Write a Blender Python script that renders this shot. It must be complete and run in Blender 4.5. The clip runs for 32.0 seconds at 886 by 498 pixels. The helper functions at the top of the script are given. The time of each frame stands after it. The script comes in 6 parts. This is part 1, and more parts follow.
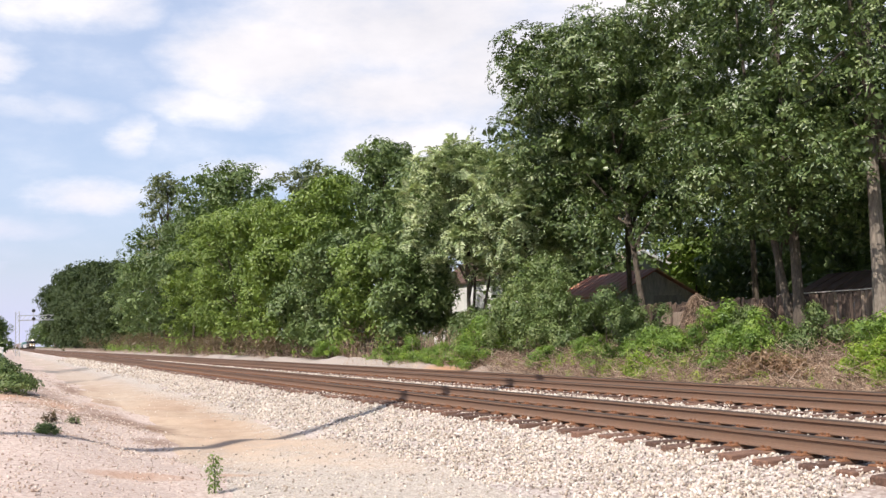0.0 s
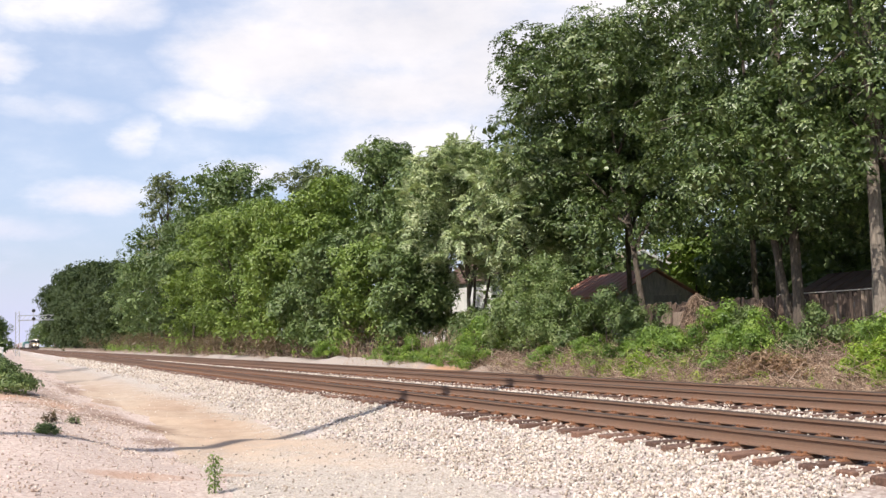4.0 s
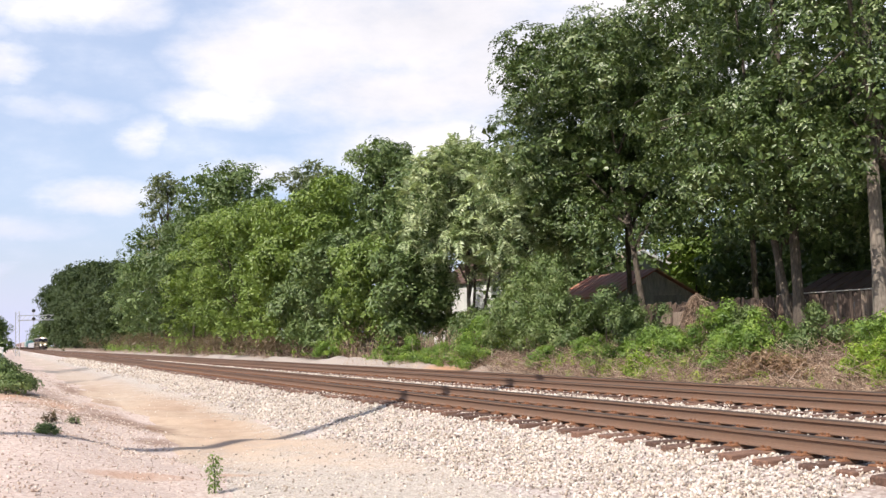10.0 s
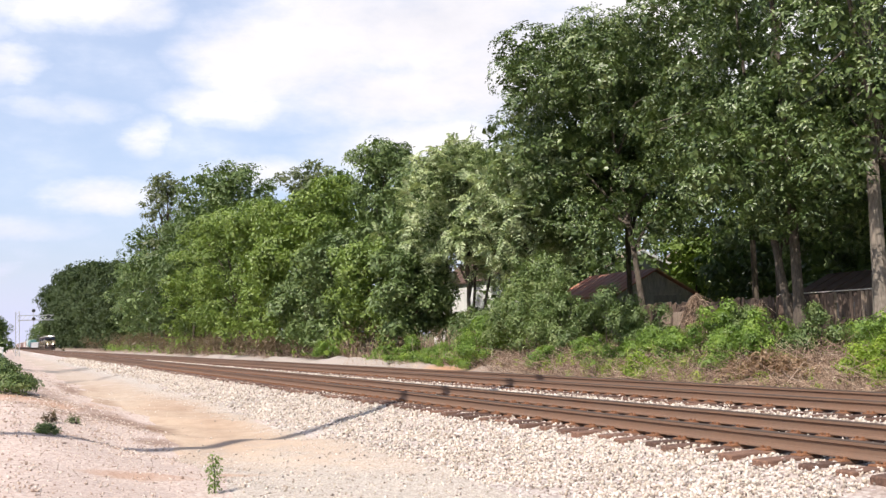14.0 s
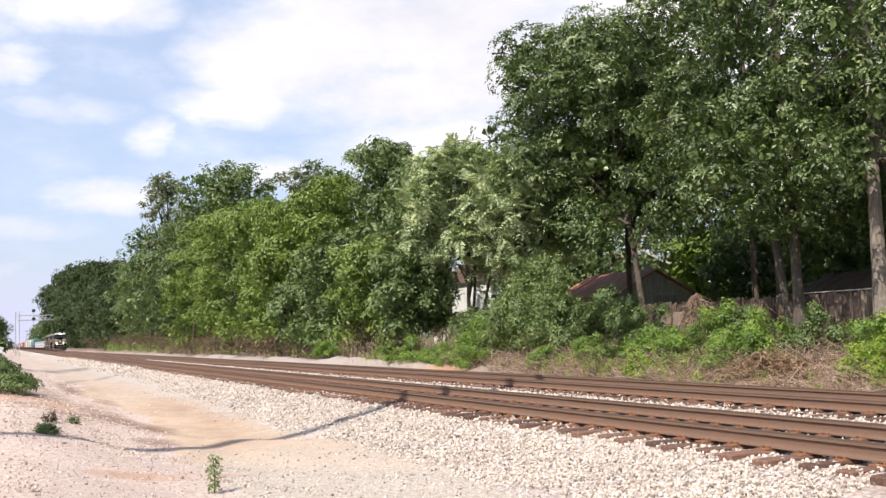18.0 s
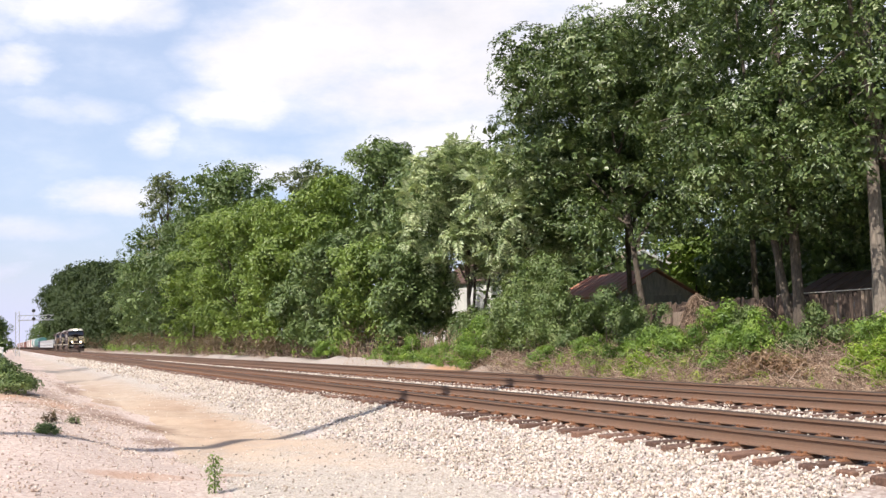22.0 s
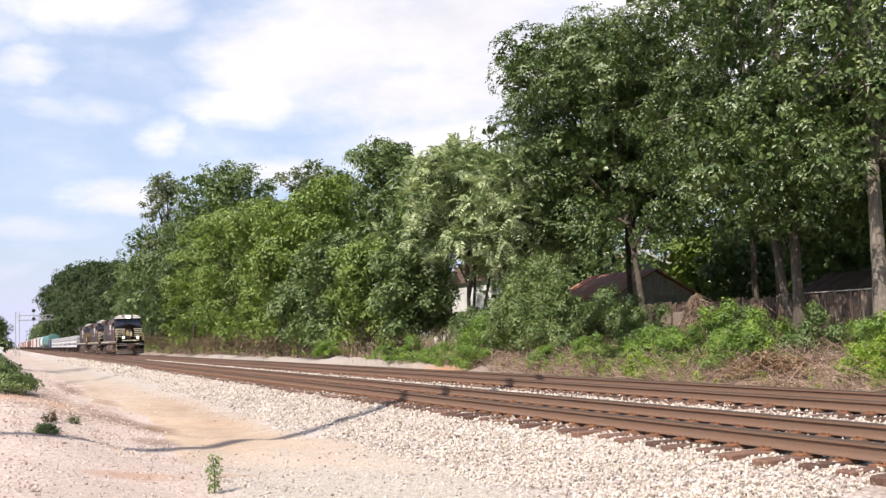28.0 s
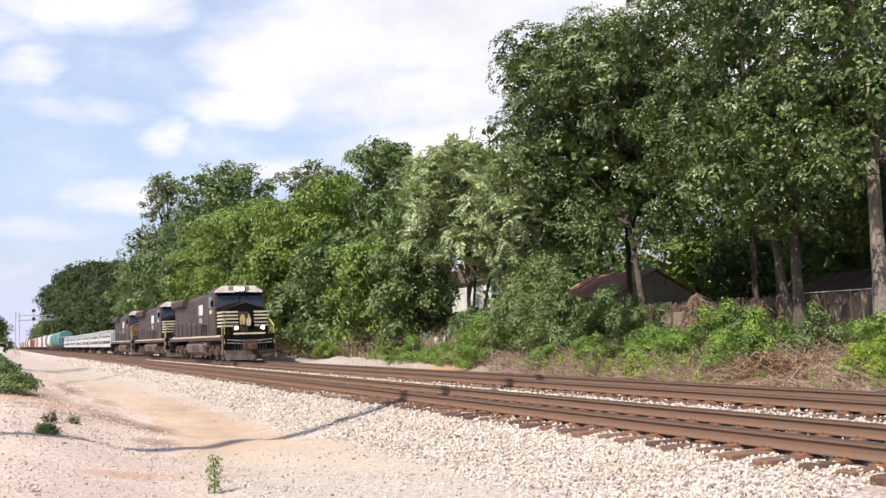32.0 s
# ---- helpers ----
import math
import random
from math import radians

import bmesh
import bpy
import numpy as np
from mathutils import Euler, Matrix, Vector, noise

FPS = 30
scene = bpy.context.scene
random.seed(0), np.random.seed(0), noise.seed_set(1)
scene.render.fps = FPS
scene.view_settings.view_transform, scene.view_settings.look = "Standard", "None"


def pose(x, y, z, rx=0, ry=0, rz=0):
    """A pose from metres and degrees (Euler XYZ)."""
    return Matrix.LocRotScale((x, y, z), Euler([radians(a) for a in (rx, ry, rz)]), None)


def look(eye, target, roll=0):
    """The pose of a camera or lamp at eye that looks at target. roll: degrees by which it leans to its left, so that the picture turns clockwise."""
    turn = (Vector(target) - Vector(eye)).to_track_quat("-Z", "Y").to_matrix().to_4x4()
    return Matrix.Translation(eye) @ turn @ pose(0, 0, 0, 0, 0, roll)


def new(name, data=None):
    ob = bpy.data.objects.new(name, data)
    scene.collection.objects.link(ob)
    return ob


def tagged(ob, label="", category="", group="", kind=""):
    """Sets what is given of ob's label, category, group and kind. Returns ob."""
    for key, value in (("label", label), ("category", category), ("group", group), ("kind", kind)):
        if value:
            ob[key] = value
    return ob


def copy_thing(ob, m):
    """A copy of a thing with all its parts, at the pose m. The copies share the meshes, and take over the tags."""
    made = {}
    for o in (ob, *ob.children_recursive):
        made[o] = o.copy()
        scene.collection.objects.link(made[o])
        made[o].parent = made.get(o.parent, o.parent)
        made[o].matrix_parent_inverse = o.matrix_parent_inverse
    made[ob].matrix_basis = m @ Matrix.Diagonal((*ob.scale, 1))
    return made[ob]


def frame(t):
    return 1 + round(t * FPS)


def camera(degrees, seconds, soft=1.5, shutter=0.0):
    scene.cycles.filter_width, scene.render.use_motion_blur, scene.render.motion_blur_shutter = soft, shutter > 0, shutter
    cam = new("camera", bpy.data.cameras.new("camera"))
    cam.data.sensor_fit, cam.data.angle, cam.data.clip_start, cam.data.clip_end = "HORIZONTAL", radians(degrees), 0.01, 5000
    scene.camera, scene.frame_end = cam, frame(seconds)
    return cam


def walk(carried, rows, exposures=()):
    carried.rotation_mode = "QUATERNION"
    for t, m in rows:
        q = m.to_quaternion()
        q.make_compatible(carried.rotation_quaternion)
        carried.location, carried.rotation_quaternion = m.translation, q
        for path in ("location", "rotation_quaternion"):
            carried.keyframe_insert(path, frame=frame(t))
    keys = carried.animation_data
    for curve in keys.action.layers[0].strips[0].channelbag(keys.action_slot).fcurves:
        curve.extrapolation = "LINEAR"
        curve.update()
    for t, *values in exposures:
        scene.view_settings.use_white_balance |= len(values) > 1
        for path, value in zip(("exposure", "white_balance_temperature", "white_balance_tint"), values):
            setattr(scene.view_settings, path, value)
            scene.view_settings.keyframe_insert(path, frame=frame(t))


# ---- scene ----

# ------------------------------------------------------------------ camera
# x runs across the tracks, y along them, z = 0 is the top of the rails.
EYE = Vector((0.0, 0.0, 1.2773))
YAW, PITCH, ROLL = 0.4284, 0.0870, 1.885
cam = camera(49.293, 32.0, soft=1.45)
AIM = EYE + Vector((math.sin(YAW) * math.cos(PITCH), math.cos(YAW) * math.cos(PITCH), math.sin(PITCH)))
CAM = look(EYE, AIM, -ROLL)
walk(cam, [(0.0, CAM), (32.0, CAM)], exposures=[(0.0, 0.24, 6600, 12), (8.0, 0.28, 6600, 12), (16.0, 0.33, 6600, 12), (32.0, 0.32, 6600, 12)])

# ------------------------------------------------------------------ light
SUN_AZ = math.atan2(-0.88, -0.475)      # where the sun stands: behind the camera and to its left
SUN_EL = radians(51)
world = bpy.data.worlds.new("sky")
scene.world = world
world.use_nodes = True
wn = world.node_tree.nodes
sky = wn.new("ShaderNodeTexSky")
sky.sky_type = "NISHITA"
sky.sun_disc = False
sky.sun_elevation = SUN_EL
sky.sun_rotation = SUN_AZ
sky.air_density, sky.dust_density, sky.ozone_density = 1.0, 1.6, 1.6
wn["Background"].inputs["Strength"].default_value = 0.125
world.node_tree.links.new(sky.outputs["Color"], wn["Background"].inputs["Color"])
sun = new("sun", bpy.data.lights.new("sun", "SUN"))
sun.data.energy, sun.data.angle, sun.data.color = 4.8, radians(0.45), (1.0, 0.94, 0.855)
sun_from = Vector((math.sin(SUN_AZ) * math.cos(SUN_EL), math.cos(SUN_AZ) * math.cos(SUN_EL), math.sin(SUN_EL)))
sun.matrix_world = look(sun_from * 100, (0, 0, 0))


# ------------------------------------------------------------------ materials
def nodes_of(name):
    m = bpy.data.materials.new(name)
    m.use_nodes = True
    t = m.node_tree
    return m, t, t.nodes, t.nodes["Principled BSDF"]


def ramp(t, fac, stops):
    r = t.nodes.new("ShaderNodeValToRGB")
    e = r.color_ramp.elements
    while len(e) < len(stops):
        e.new(0.5)
    for el, (p, c) in zip(e, stops):
        el.position, el.color = p, (*c, 1)
    t.links.new(fac, r.inputs["Fac"])
    return r.outputs["Color"]


def coords(t, scale=(1, 1, 1), world_space=False):
    mp = t.nodes.new("ShaderNodeMapping")
    mp.inputs["Scale"].default_value = scale
    if world_space:
        src = t.nodes.new("ShaderNodeNewGeometry").outputs["Position"]
    else:
        src = t.nodes.new("ShaderNodeTexCoord").outputs["Object"]
    t.links.new(src, mp.inputs["Vector"])
    return mp.outputs["Vector"]


def tex(t, vec, scale, detail=4.0, rough=0.55, kind="noise"):
    if kind == "voronoi":
        n = t.nodes.new("ShaderNodeTexVoronoi")
        n.inputs["Scale"].default_value = scale
        t.links.new(vec, n.inputs["Vector"])
        return n
    n = t.nodes.new("ShaderNodeTexNoise")
    n.inputs["Scale"].default_value, n.inputs["Detail"].default_value, n.inputs["Roughness"].default_value = scale, detail, rough
    t.links.new(vec, n.inputs["Vector"])
    return n


def mixc(t, fac, a, b, mode="MIX"):
    m = t.nodes.new("ShaderNodeMix")
    m.data_type, m.blend_type = "RGBA", mode
    for sock, v in ((m.inputs[0], fac), (m.inputs[6], a), (m.inputs[7], b)):
        if isinstance(v, (int, float)):
            sock.default_value = v
        elif isinstance(v, tuple):
            sock.default_value = (*v, 1)
        else:
            t.links.new(v, sock)
    return m.outputs[2]


def calc(t, op, a, b=None, clamp=False):
    m = t.nodes.new("ShaderNodeMath")
    m.operation, m.use_clamp = op, clamp
    for sock, v in ((m.inputs[0], a), (m.inputs[1], b)):
        if v is None:
            continue
        if isinstance(v, (int, float)):
            sock.default_value = v
        else:
            t.links.new(v, sock)
    return m.outputs[0]


def bump(t, p, height, strength, dist):
    b = t.nodes.new("ShaderNodeBump")
    b.inputs["Strength"].default_value, b.inputs["Distance"].default_value = strength, dist
    t.links.new(height, b.inputs["Height"])
    t.links.new(b.outputs["Normal"], p.inputs["Normal"])


def paint(name, col, rough=0.5, metal=0.0, dirt=(0.10, 0.075, 0.05), amount=0.35, scale=2.0, grain=0.004, spec=0.5):
    """A painted or plain surface with grime at two scales."""
    m, t, n, p = nodes_of(name)
    v = coords(t)
    big = tex(t, v, scale, 5).outputs["Fac"]
    small = tex(t, v, scale * 14, 4).outputs["Fac"]
    f = calc(t, "MULTIPLY", ramp(t, big, [(0.42, (0, 0, 0)), (0.72, (1, 1, 1))]), amount)
    c = mixc(t, f, col, dirt)
    c = mixc(t, 0.25, c, ramp(t, small, [(0.3, (0.55, 0.55, 0.55)), (0.7, (1.25, 1.25, 1.25))]), "MULTIPLY")
    t.links.new(c, p.inputs["Base Color"])
    p.inputs["Metallic"].default_value = metal
    p.inputs["Specular IOR Level"].default_value = spec
    t.links.new(calc(t, "MULTIPLY_ADD", small, 0.3), p.inputs["Roughness"])
    p.inputs["Roughness"].default_value = rough
    rr = calc(t, "ADD", calc(t, "MULTIPLY", small, 0.25), rough - 0.12, True)
    t.links.new(rr, p.inputs["Roughness"])
    bump(t, p, small, 0.3, grain)
    return m


def island_material(name, stops, rough=0.8, grain_scale=30.0, bump_d=0.003, tint=(1, 1, 1), mid=0.8):
    """Many small pieces in one mesh, each with a shade of its own."""
    m, t, n, p = nodes_of(name)
    rnd = n.new("ShaderNodeNewGeometry").outputs["Random Per Island"]
    c = ramp(t, rnd, stops)
    v = coords(t)
    s = tex(t, v, grain_scale, 4).outputs["Fac"]
    c = mixc(t, 0.45, c, ramp(t, s, [(0.3, (0.6, 0.6, 0.6)), (0.7, (1.2, 1.2, 1.2))]), "MULTIPLY")
    big = tex(t, v, mid, 4).outputs["Fac"]
    c = mixc(t, 0.5, c, ramp(t, big, [(0.3, (0.78, 0.76, 0.74)), (0.65, (1.08, 1.05, 1.0))]), "MULTIPLY")
    t.links.new(c, p.inputs["Base Color"])
    p.inputs["Roughness"].default_value = rough
    bump(t, p, s, 0.4, bump_d)
    return m


def leaf_material(name, dark, mid, light, back=0.35, gloss=0.36, spec=0.4):
    """Leaves: a shade each, larger patches of hue, and light that comes through."""
    m, t, n, p = nodes_of(name)
    rnd = n.new("ShaderNodeNewGeometry").outputs["Random Per Island"]
    v = coords(t)
    tuft = tex(t, v, 2.4, 3, 0.6).outputs["Fac"]
    pick = calc(t, "ADD", calc(t, "MULTIPLY", rnd, 0.14), calc(t, "MULTIPLY", tuft, 1.1))
    c = ramp(t, pick, [(0.34, dark), (0.62, mid), (0.88, light)])
    big = tex(t, v, 0.33, 4).outputs["Fac"]
    c = mixc(t, 0.6, c, ramp(t, big, [(0.3, (0.74, 0.80, 0.76)), (0.7, (1.22, 1.15, 1.0))]), "MULTIPLY")
    t.links.new(c, p.inputs["Base Color"])
    p.inputs["Roughness"].default_value = gloss + 0.06
    p.inputs["Specular IOR Level"].default_value = spec
    tr = n.new("ShaderNodeBsdfTranslucent")
    t.links.new(mixc(t, 1.0, c, (1.25, 1.3, 0.65), "MULTIPLY"), tr.inputs["Color"])
    mx = n.new("ShaderNodeMixShader")
    mx.inputs[0].default_value = back
    t.links.new(p.outputs[0], mx.inputs[1])
    t.links.new(tr.outputs[0], mx.inputs[2])
    t.links.new(mx.outputs[0], n["Material Output"].inputs["Surface"])
    return m


def stains(t, c, sep, wob):
    """Patches of bare soil, brown or orange: place across and along, half sizes, depth of colour."""
    for (sx, sy, rx, ry, k) in (
            (17.1, 36.6, 0.9, 3.4, -0.95), (0.4, 28.2, 0.9, 2.8, -0.9), (1.3, 26.0, 0.7, 2.2, -0.8), (2.4, 28.4, 0.5, 3.0, -0.95), (1.3, 21.4, 0.6, 1.0, -0.7), (1.5, 11.9, 0.8, 0.35, -0.6), (2.5, 12.6, 0.7, 0.3, -0.55), (2.85, 31.0, 0.35, 3.5, 0.5), (2.75, 20.7, 0.55, 2.0, 0.95), (2.45, 17.6, 0.5, 0.8, 0.7), (1.35, 21.8, 0.6, 2.4, 0.75), (0.65, 24.0, 0.6, 3.0, 0.65), (2.3, 42.0, 0.5, 10.0, 0.8), (1.9, 26.0, 0.4, 3.0, 0.7), (1.3, 31.0, 0.7, 5.0, 0.55), (2.25, 23.5, 0.5, 3.0, 0.8)):
        dx = calc(t, "DIVIDE", calc(t, "SUBTRACT", sep.outputs["X"], sx), rx)
        dy = calc(t, "DIVIDE", calc(t, "SUBTRACT", sep.outputs["Y"], sy), ry)
        d = calc(t, "ADD", calc(t, "MULTIPLY", dx, dx), calc(t, "MULTIPLY", dy, dy))
        w = calc(t, "ADD", calc(t, "SUBTRACT", 1.0, d), calc(t, "MULTIPLY", calc(t, "SUBTRACT", wob, 0.5), 3.0))
        f = calc(t, "MULTIPLY", calc(t, "MULTIPLY", w, 0.9, True), abs(k))
        c = mixc(t, f, c, (0.19, 0.105, 0.065) if k > 0 else (0.42, 0.235, 0.135))
    # dark slanting bands across the road further along
    for (y0, slope, half, k) in ((66.0, 2.1, 4.0, 0.95), (44.4, 2.3, 1.4, 0.65)):
        v = calc(t, "SUBTRACT", calc(t, "SUBTRACT", sep.outputs["Y"], y0), calc(t, "MULTIPLY", sep.outputs["X"], slope))
        v = calc(t, "ADD", v, calc(t, "MULTIPLY", calc(t, "SUBTRACT", wob, 0.5), half * 2.0))
        w = calc(t, "SUBTRACT", 1.0, calc(t, "MULTIPLY", calc(t, "ABSOLUTE", v), 1.0 / half), True)
        c = mixc(t, calc(t, "MULTIPLY", w, k), c, (0.17, 0.15, 0.14))
    return c


def ground_material():
    """Soil, weeds and gravel under the loose stones, in strips along the railway."""
    m, t, n, p = nodes_of("ground_soil")
    pos = n.new("ShaderNodeNewGeometry").outputs["Position"]
    sep = n.new("ShaderNodeSeparateXYZ")
    t.links.new(pos, sep.inputs[0])
    v = coords(t, world_space=True)
    wob = tex(t, v, 0.5, 5).outputs["Fac"]
    fine = tex(t, v, 9.0, 6, 0.65).outputs["Fac"]
    cell = tex(t, v, 22.0, kind="voronoi")
    x = calc(t, "ADD", sep.outputs["X"], calc(t, "MULTIPLY", calc(t, "SUBTRACT", wob, 0.5), 2.4))

    def edge(a, b):
        mr = n.new("ShaderNodeMapRange")
        mr.inputs["From Min"].default_value, mr.inputs["From Max"].default_value = a, b
        t.links.new(x, mr.inputs["Value"])
        return mr.outputs["Result"]
    stone = ramp(t, cell.outputs["Color"], [(0.0, (0.25, 0.20, 0.18)), (0.5, (0.47, 0.40, 0.36)), (1.0, (0.66, 0.60, 0.55))])
    pink = mixc(t, 0.5, ramp(t, fine, [(0.3, (0.46, 0.31, 0.24)), (0.7, (0.68, 0.54, 0.47))]), stone)
    weedy = ramp(t, fine, [(0.3, (0.05, 0.075, 0.02)), (0.55, (0.11, 0.12, 0.04)), (0.75, (0.20, 0.15, 0.08))])
    straw = ramp(t, fine, [(0.3, (0.085, 0.058, 0.042)), (0.5, (0.23, 0.16, 0.115)), (0.72, (0.40, 0.30, 0.225))])
    crib = mixc(t, 0.35, stone, (0.20, 0.12, 0.08))
    c = mixc(t, edge(-9.0, -6.5), weedy, pink)
    c = mixc(t, edge(4.8, 5.4), c, stone)
    c = mixc(t, edge(7.4, 7.8), c, crib)
    yw = n.new("ShaderNodeMapRange")
    yw.inputs["From Min"].default_value, yw.inputs["From Max"].default_value = 27.0, 45.0
    t.links.new(sep.outputs["Y"], yw.inputs["Value"])
    sand = ramp(t, fine, [(0.3, (0.33, 0.22, 0.14)), (0.7, (0.50, 0.37, 0.26))])
    greyish = mixc(t, 0.75, pink, (0.30, 0.27, 0.245))
    verge = mixc(t, yw.outputs["Result"], mixc(t, ramp(t, wob, [(0.45, (0, 0, 0)), (0.6, (1, 1, 1))]), straw, sand), greyish)
    c = mixc(t, edge(15.2, 15.9), c, verge)
    c = mixc(t, edge(17.6, 18.6), c, straw)
    c = stains(t, c, sep, wob)
    c = mixc(t, edge(20.0, 24.0), c, weedy)
    t.links.new(c, p.inputs["Base Color"])
    p.inputs["Roughness"].default_value = 0.95
    h = calc(t, "ADD", calc(t, "MULTIPLY", cell.outputs["Distance"], -0.6), fine)
    bump(t, p, h, 0.6, 0.03)
    return m


def dirt_material():
    m, t, n, p = nodes_of("packed_dirt")
    v = coords(t, world_space=True)
    sv = coords(t, (1.0, 0.22, 1.0), world_space=True)
    big = tex(t, sv, 0.55, 5).outputs["Fac"]
    mid = tex(t, v, 2.6, 6, 0.6).outputs["Fac"]
    fine = tex(t, v, 38.0, 3, 0.7).outputs["Fac"]
    c = ramp(t, big, [(0.30, (0.43, 0.305, 0.215)), (0.5, (0.505, 0.385, 0.285)), (0.72, (0.54, 0.445, 0.350))])
    c = mixc(t, 0.6, c, ramp(t, mid, [(0.3, (0.74, 0.68, 0.62)), (0.65, (1.06, 1.04, 1.02))]), "MULTIPLY")
    c = mixc(t, 0.5, c, ramp(t, fine, [(0.35, (0.7, 0.7, 0.7)), (0.62, (1.15, 1.13, 1.1))]), "MULTIPLY")
    sep = n.new("ShaderNodeSeparateXYZ")
    t.links.new(n.new("ShaderNodeNewGeometry").outputs["Position"], sep.inputs[0])
    grit = tex(t, v, 42.0, kind="voronoi")
    pebbly = ramp(t, grit.outputs["Color"], [(0.0, (0.26, 0.215, 0.18)), (0.5, (0.44, 0.385, 0.33)), (1.0, (0.66, 0.61, 0.55))])
    near = n.new("ShaderNodeMapRange")
    near.inputs["From Min"].default_value, near.inputs["From Max"].default_value = 17.5, 12.0
    t.links.new(calc(t, "ADD", sep.outputs["Y"], calc(t, "MULTIPLY", calc(t, "SUBTRACT", mid, 0.5), 9.0)), near.inputs["Value"])
    side = n.new("ShaderNodeMapRange")
    side.inputs["From Min"].default_value, side.inputs["From Max"].default_value = 4.6, 5.6
    t.links.new(calc(t, "ADD", sep.outputs["X"], calc(t, "MULTIPLY", calc(t, "SUBTRACT", mid, 0.5), 2.0)), side.inputs["Value"])
    c = mixc(t, calc(t, "MULTIPLY", calc(t, "MAXIMUM", near.outputs["Result"], side.outputs["Result"]), 0.92), c, pebbly)
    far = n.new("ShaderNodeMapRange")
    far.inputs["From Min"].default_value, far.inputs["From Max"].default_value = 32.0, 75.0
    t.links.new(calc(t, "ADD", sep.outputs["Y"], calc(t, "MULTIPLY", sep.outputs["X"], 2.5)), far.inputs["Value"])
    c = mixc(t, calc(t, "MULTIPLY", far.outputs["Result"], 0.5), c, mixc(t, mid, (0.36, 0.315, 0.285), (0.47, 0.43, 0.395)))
    c = stains(t, c, sep, mid)
    t.links.new(c, p.inputs["Base Color"])
    p.inputs["Roughness"].default_value = 0.95
    bump(t, p, calc(t, "ADD", mid, calc(t, "MULTIPLY", fine, 0.25)), 0.3, 0.02)
    return m


def wood_material(name, a, b, grain=(1, 12, 1), per_object=0.35, rough=0.85):
    m, t, n, p = nodes_of(name)
    v = coords(t, grain)
    g = tex(t, v, 3.0, 6, 0.65).outputs["Fac"]
    blot = tex(t, coords(t), 1.6, 4).outputs["Fac"]
    c = ramp(t, g, [(0.3, a), (0.7, b)])
    c = mixc(t, 0.6, c, ramp(t, blot, [(0.3, (0.6, 0.6, 0.62)), (0.7, (1.15, 1.1, 1.05))]), "MULTIPLY")
    rnd = n.new("ShaderNodeObjectInfo").outputs["Random"]
    c = mixc(t, per_object, c, ramp(t, rnd, [(0.0, (0.45, 0.42, 0.42)), (0.5, (0.9, 0.9, 0.9)), (1.0, (1.5, 1.45, 1.4))]), "MULTIPLY")
    t.links.new(c, p.inputs["Base Color"])
    p.inputs["Roughness"].default_value = rough
    bump(t, p, g, 0.6, 0.01)
    return m


def glow(name, col, strength):
    m, t, n, p = nodes_of(name)
    p.inputs["Base Color"].default_value = (*col, 1)
    p.inputs["Emission Color"].default_value = (*col, 1)
    p.inputs["Emission Strength"].default_value = strength
    return m


def glass_dark(name, col=(0.02, 0.025, 0.03)):
    m, t, n, p = nodes_of(name)
    p.inputs["Base Color"].default_value = (*col, 1)
    p.inputs["Roughness"].default_value = 0.06
    p.inputs["Specular IOR Level"].default_value = 0.8
    return m


M_GROUND = ground_material()
M_DIRT = dirt_material()
M_BALLAST = island_material("ballast_stone", [(0.0, (0.169, 0.136, 0.119)), (0.15, (0.384, 0.311, 0.254)), (0.3, (0.565, 0.486, 0.390)), (0.45, (0.497, 0.452, 0.401)), (0.6, (0.678, 0.599, 0.503)), (0.75, (0.644, 0.542, 0.486)), (0.9, (0.746, 0.689, 0.610)), (1.0, (0.836, 0.802, 0.746))], 0.85, 40.0, mid=0.7)
M_GRAVEL = island_material("pink_gravel", [(0.0, (0.27, 0.19, 0.15)), (0.3, (0.50, 0.385, 0.315)), (0.7, (0.62, 0.505, 0.43)), (1.0, (0.78, 0.71, 0.64))], 0.9, 40.0, mid=0.6)
M_TIE = wood_material("creosoted_wood", (0.062, 0.034, 0.028), (0.235, 0.135, 0.092), (1, 10, 6), 0.75)
M_RAIL = paint("rusted_rail", (0.172, 0.104, 0.070), 0.75, 0.0, (0.19, 0.098, 0.056), 0.5, 1.6, 0.002)
M_HEAD = paint("worn_rail_head", (0.075, 0.052, 0.040), 0.75, 0.0, (0.06, 0.04, 0.03), 0.5, 3.0, 0.001)
M_PLATE = paint("rusted_plate", (0.27, 0.125, 0.062), 0.8, 0.1, (0.16, 0.07, 0.035), 0.6, 8.0)
M_PALEBARK = wood_material("pale_smooth_bark", (0.10, 0.082, 0.065), (0.30, 0.255, 0.205), (5, 5, 0.9), 0.2, 0.9)
M_BARK = wood_material("grey_brown_bark", (0.042, 0.032, 0.024), (0.16, 0.132, 0.105), (6, 6, 0.9), 0.25, 0.95)
M_TWIG = island_material("dead_twigs", [(0.0, (0.11, 0.070, 0.050)), (0.5, (0.29, 0.195, 0.140)), (0.9, (0.47, 0.35, 0.26)), (1.0, (0.66, 0.56, 0.45))], 0.9, 20.0)
M_STRAW = island_material("dry_grass", [(0.0, (0.22, 0.15, 0.105)), (0.5, (0.43, 0.32, 0.23)), (1.0, (0.63, 0.51, 0.39))], 0.9, 20.0)
# duller, less saturated green: distance haze put into the leaf colour
L_FAR = leaf_material("distant_hazed_leaves", (0.042, 0.064, 0.030), (0.059, 0.086, 0.038), (0.088, 0.118, 0.052), 0.25, 0.6, 0.3)
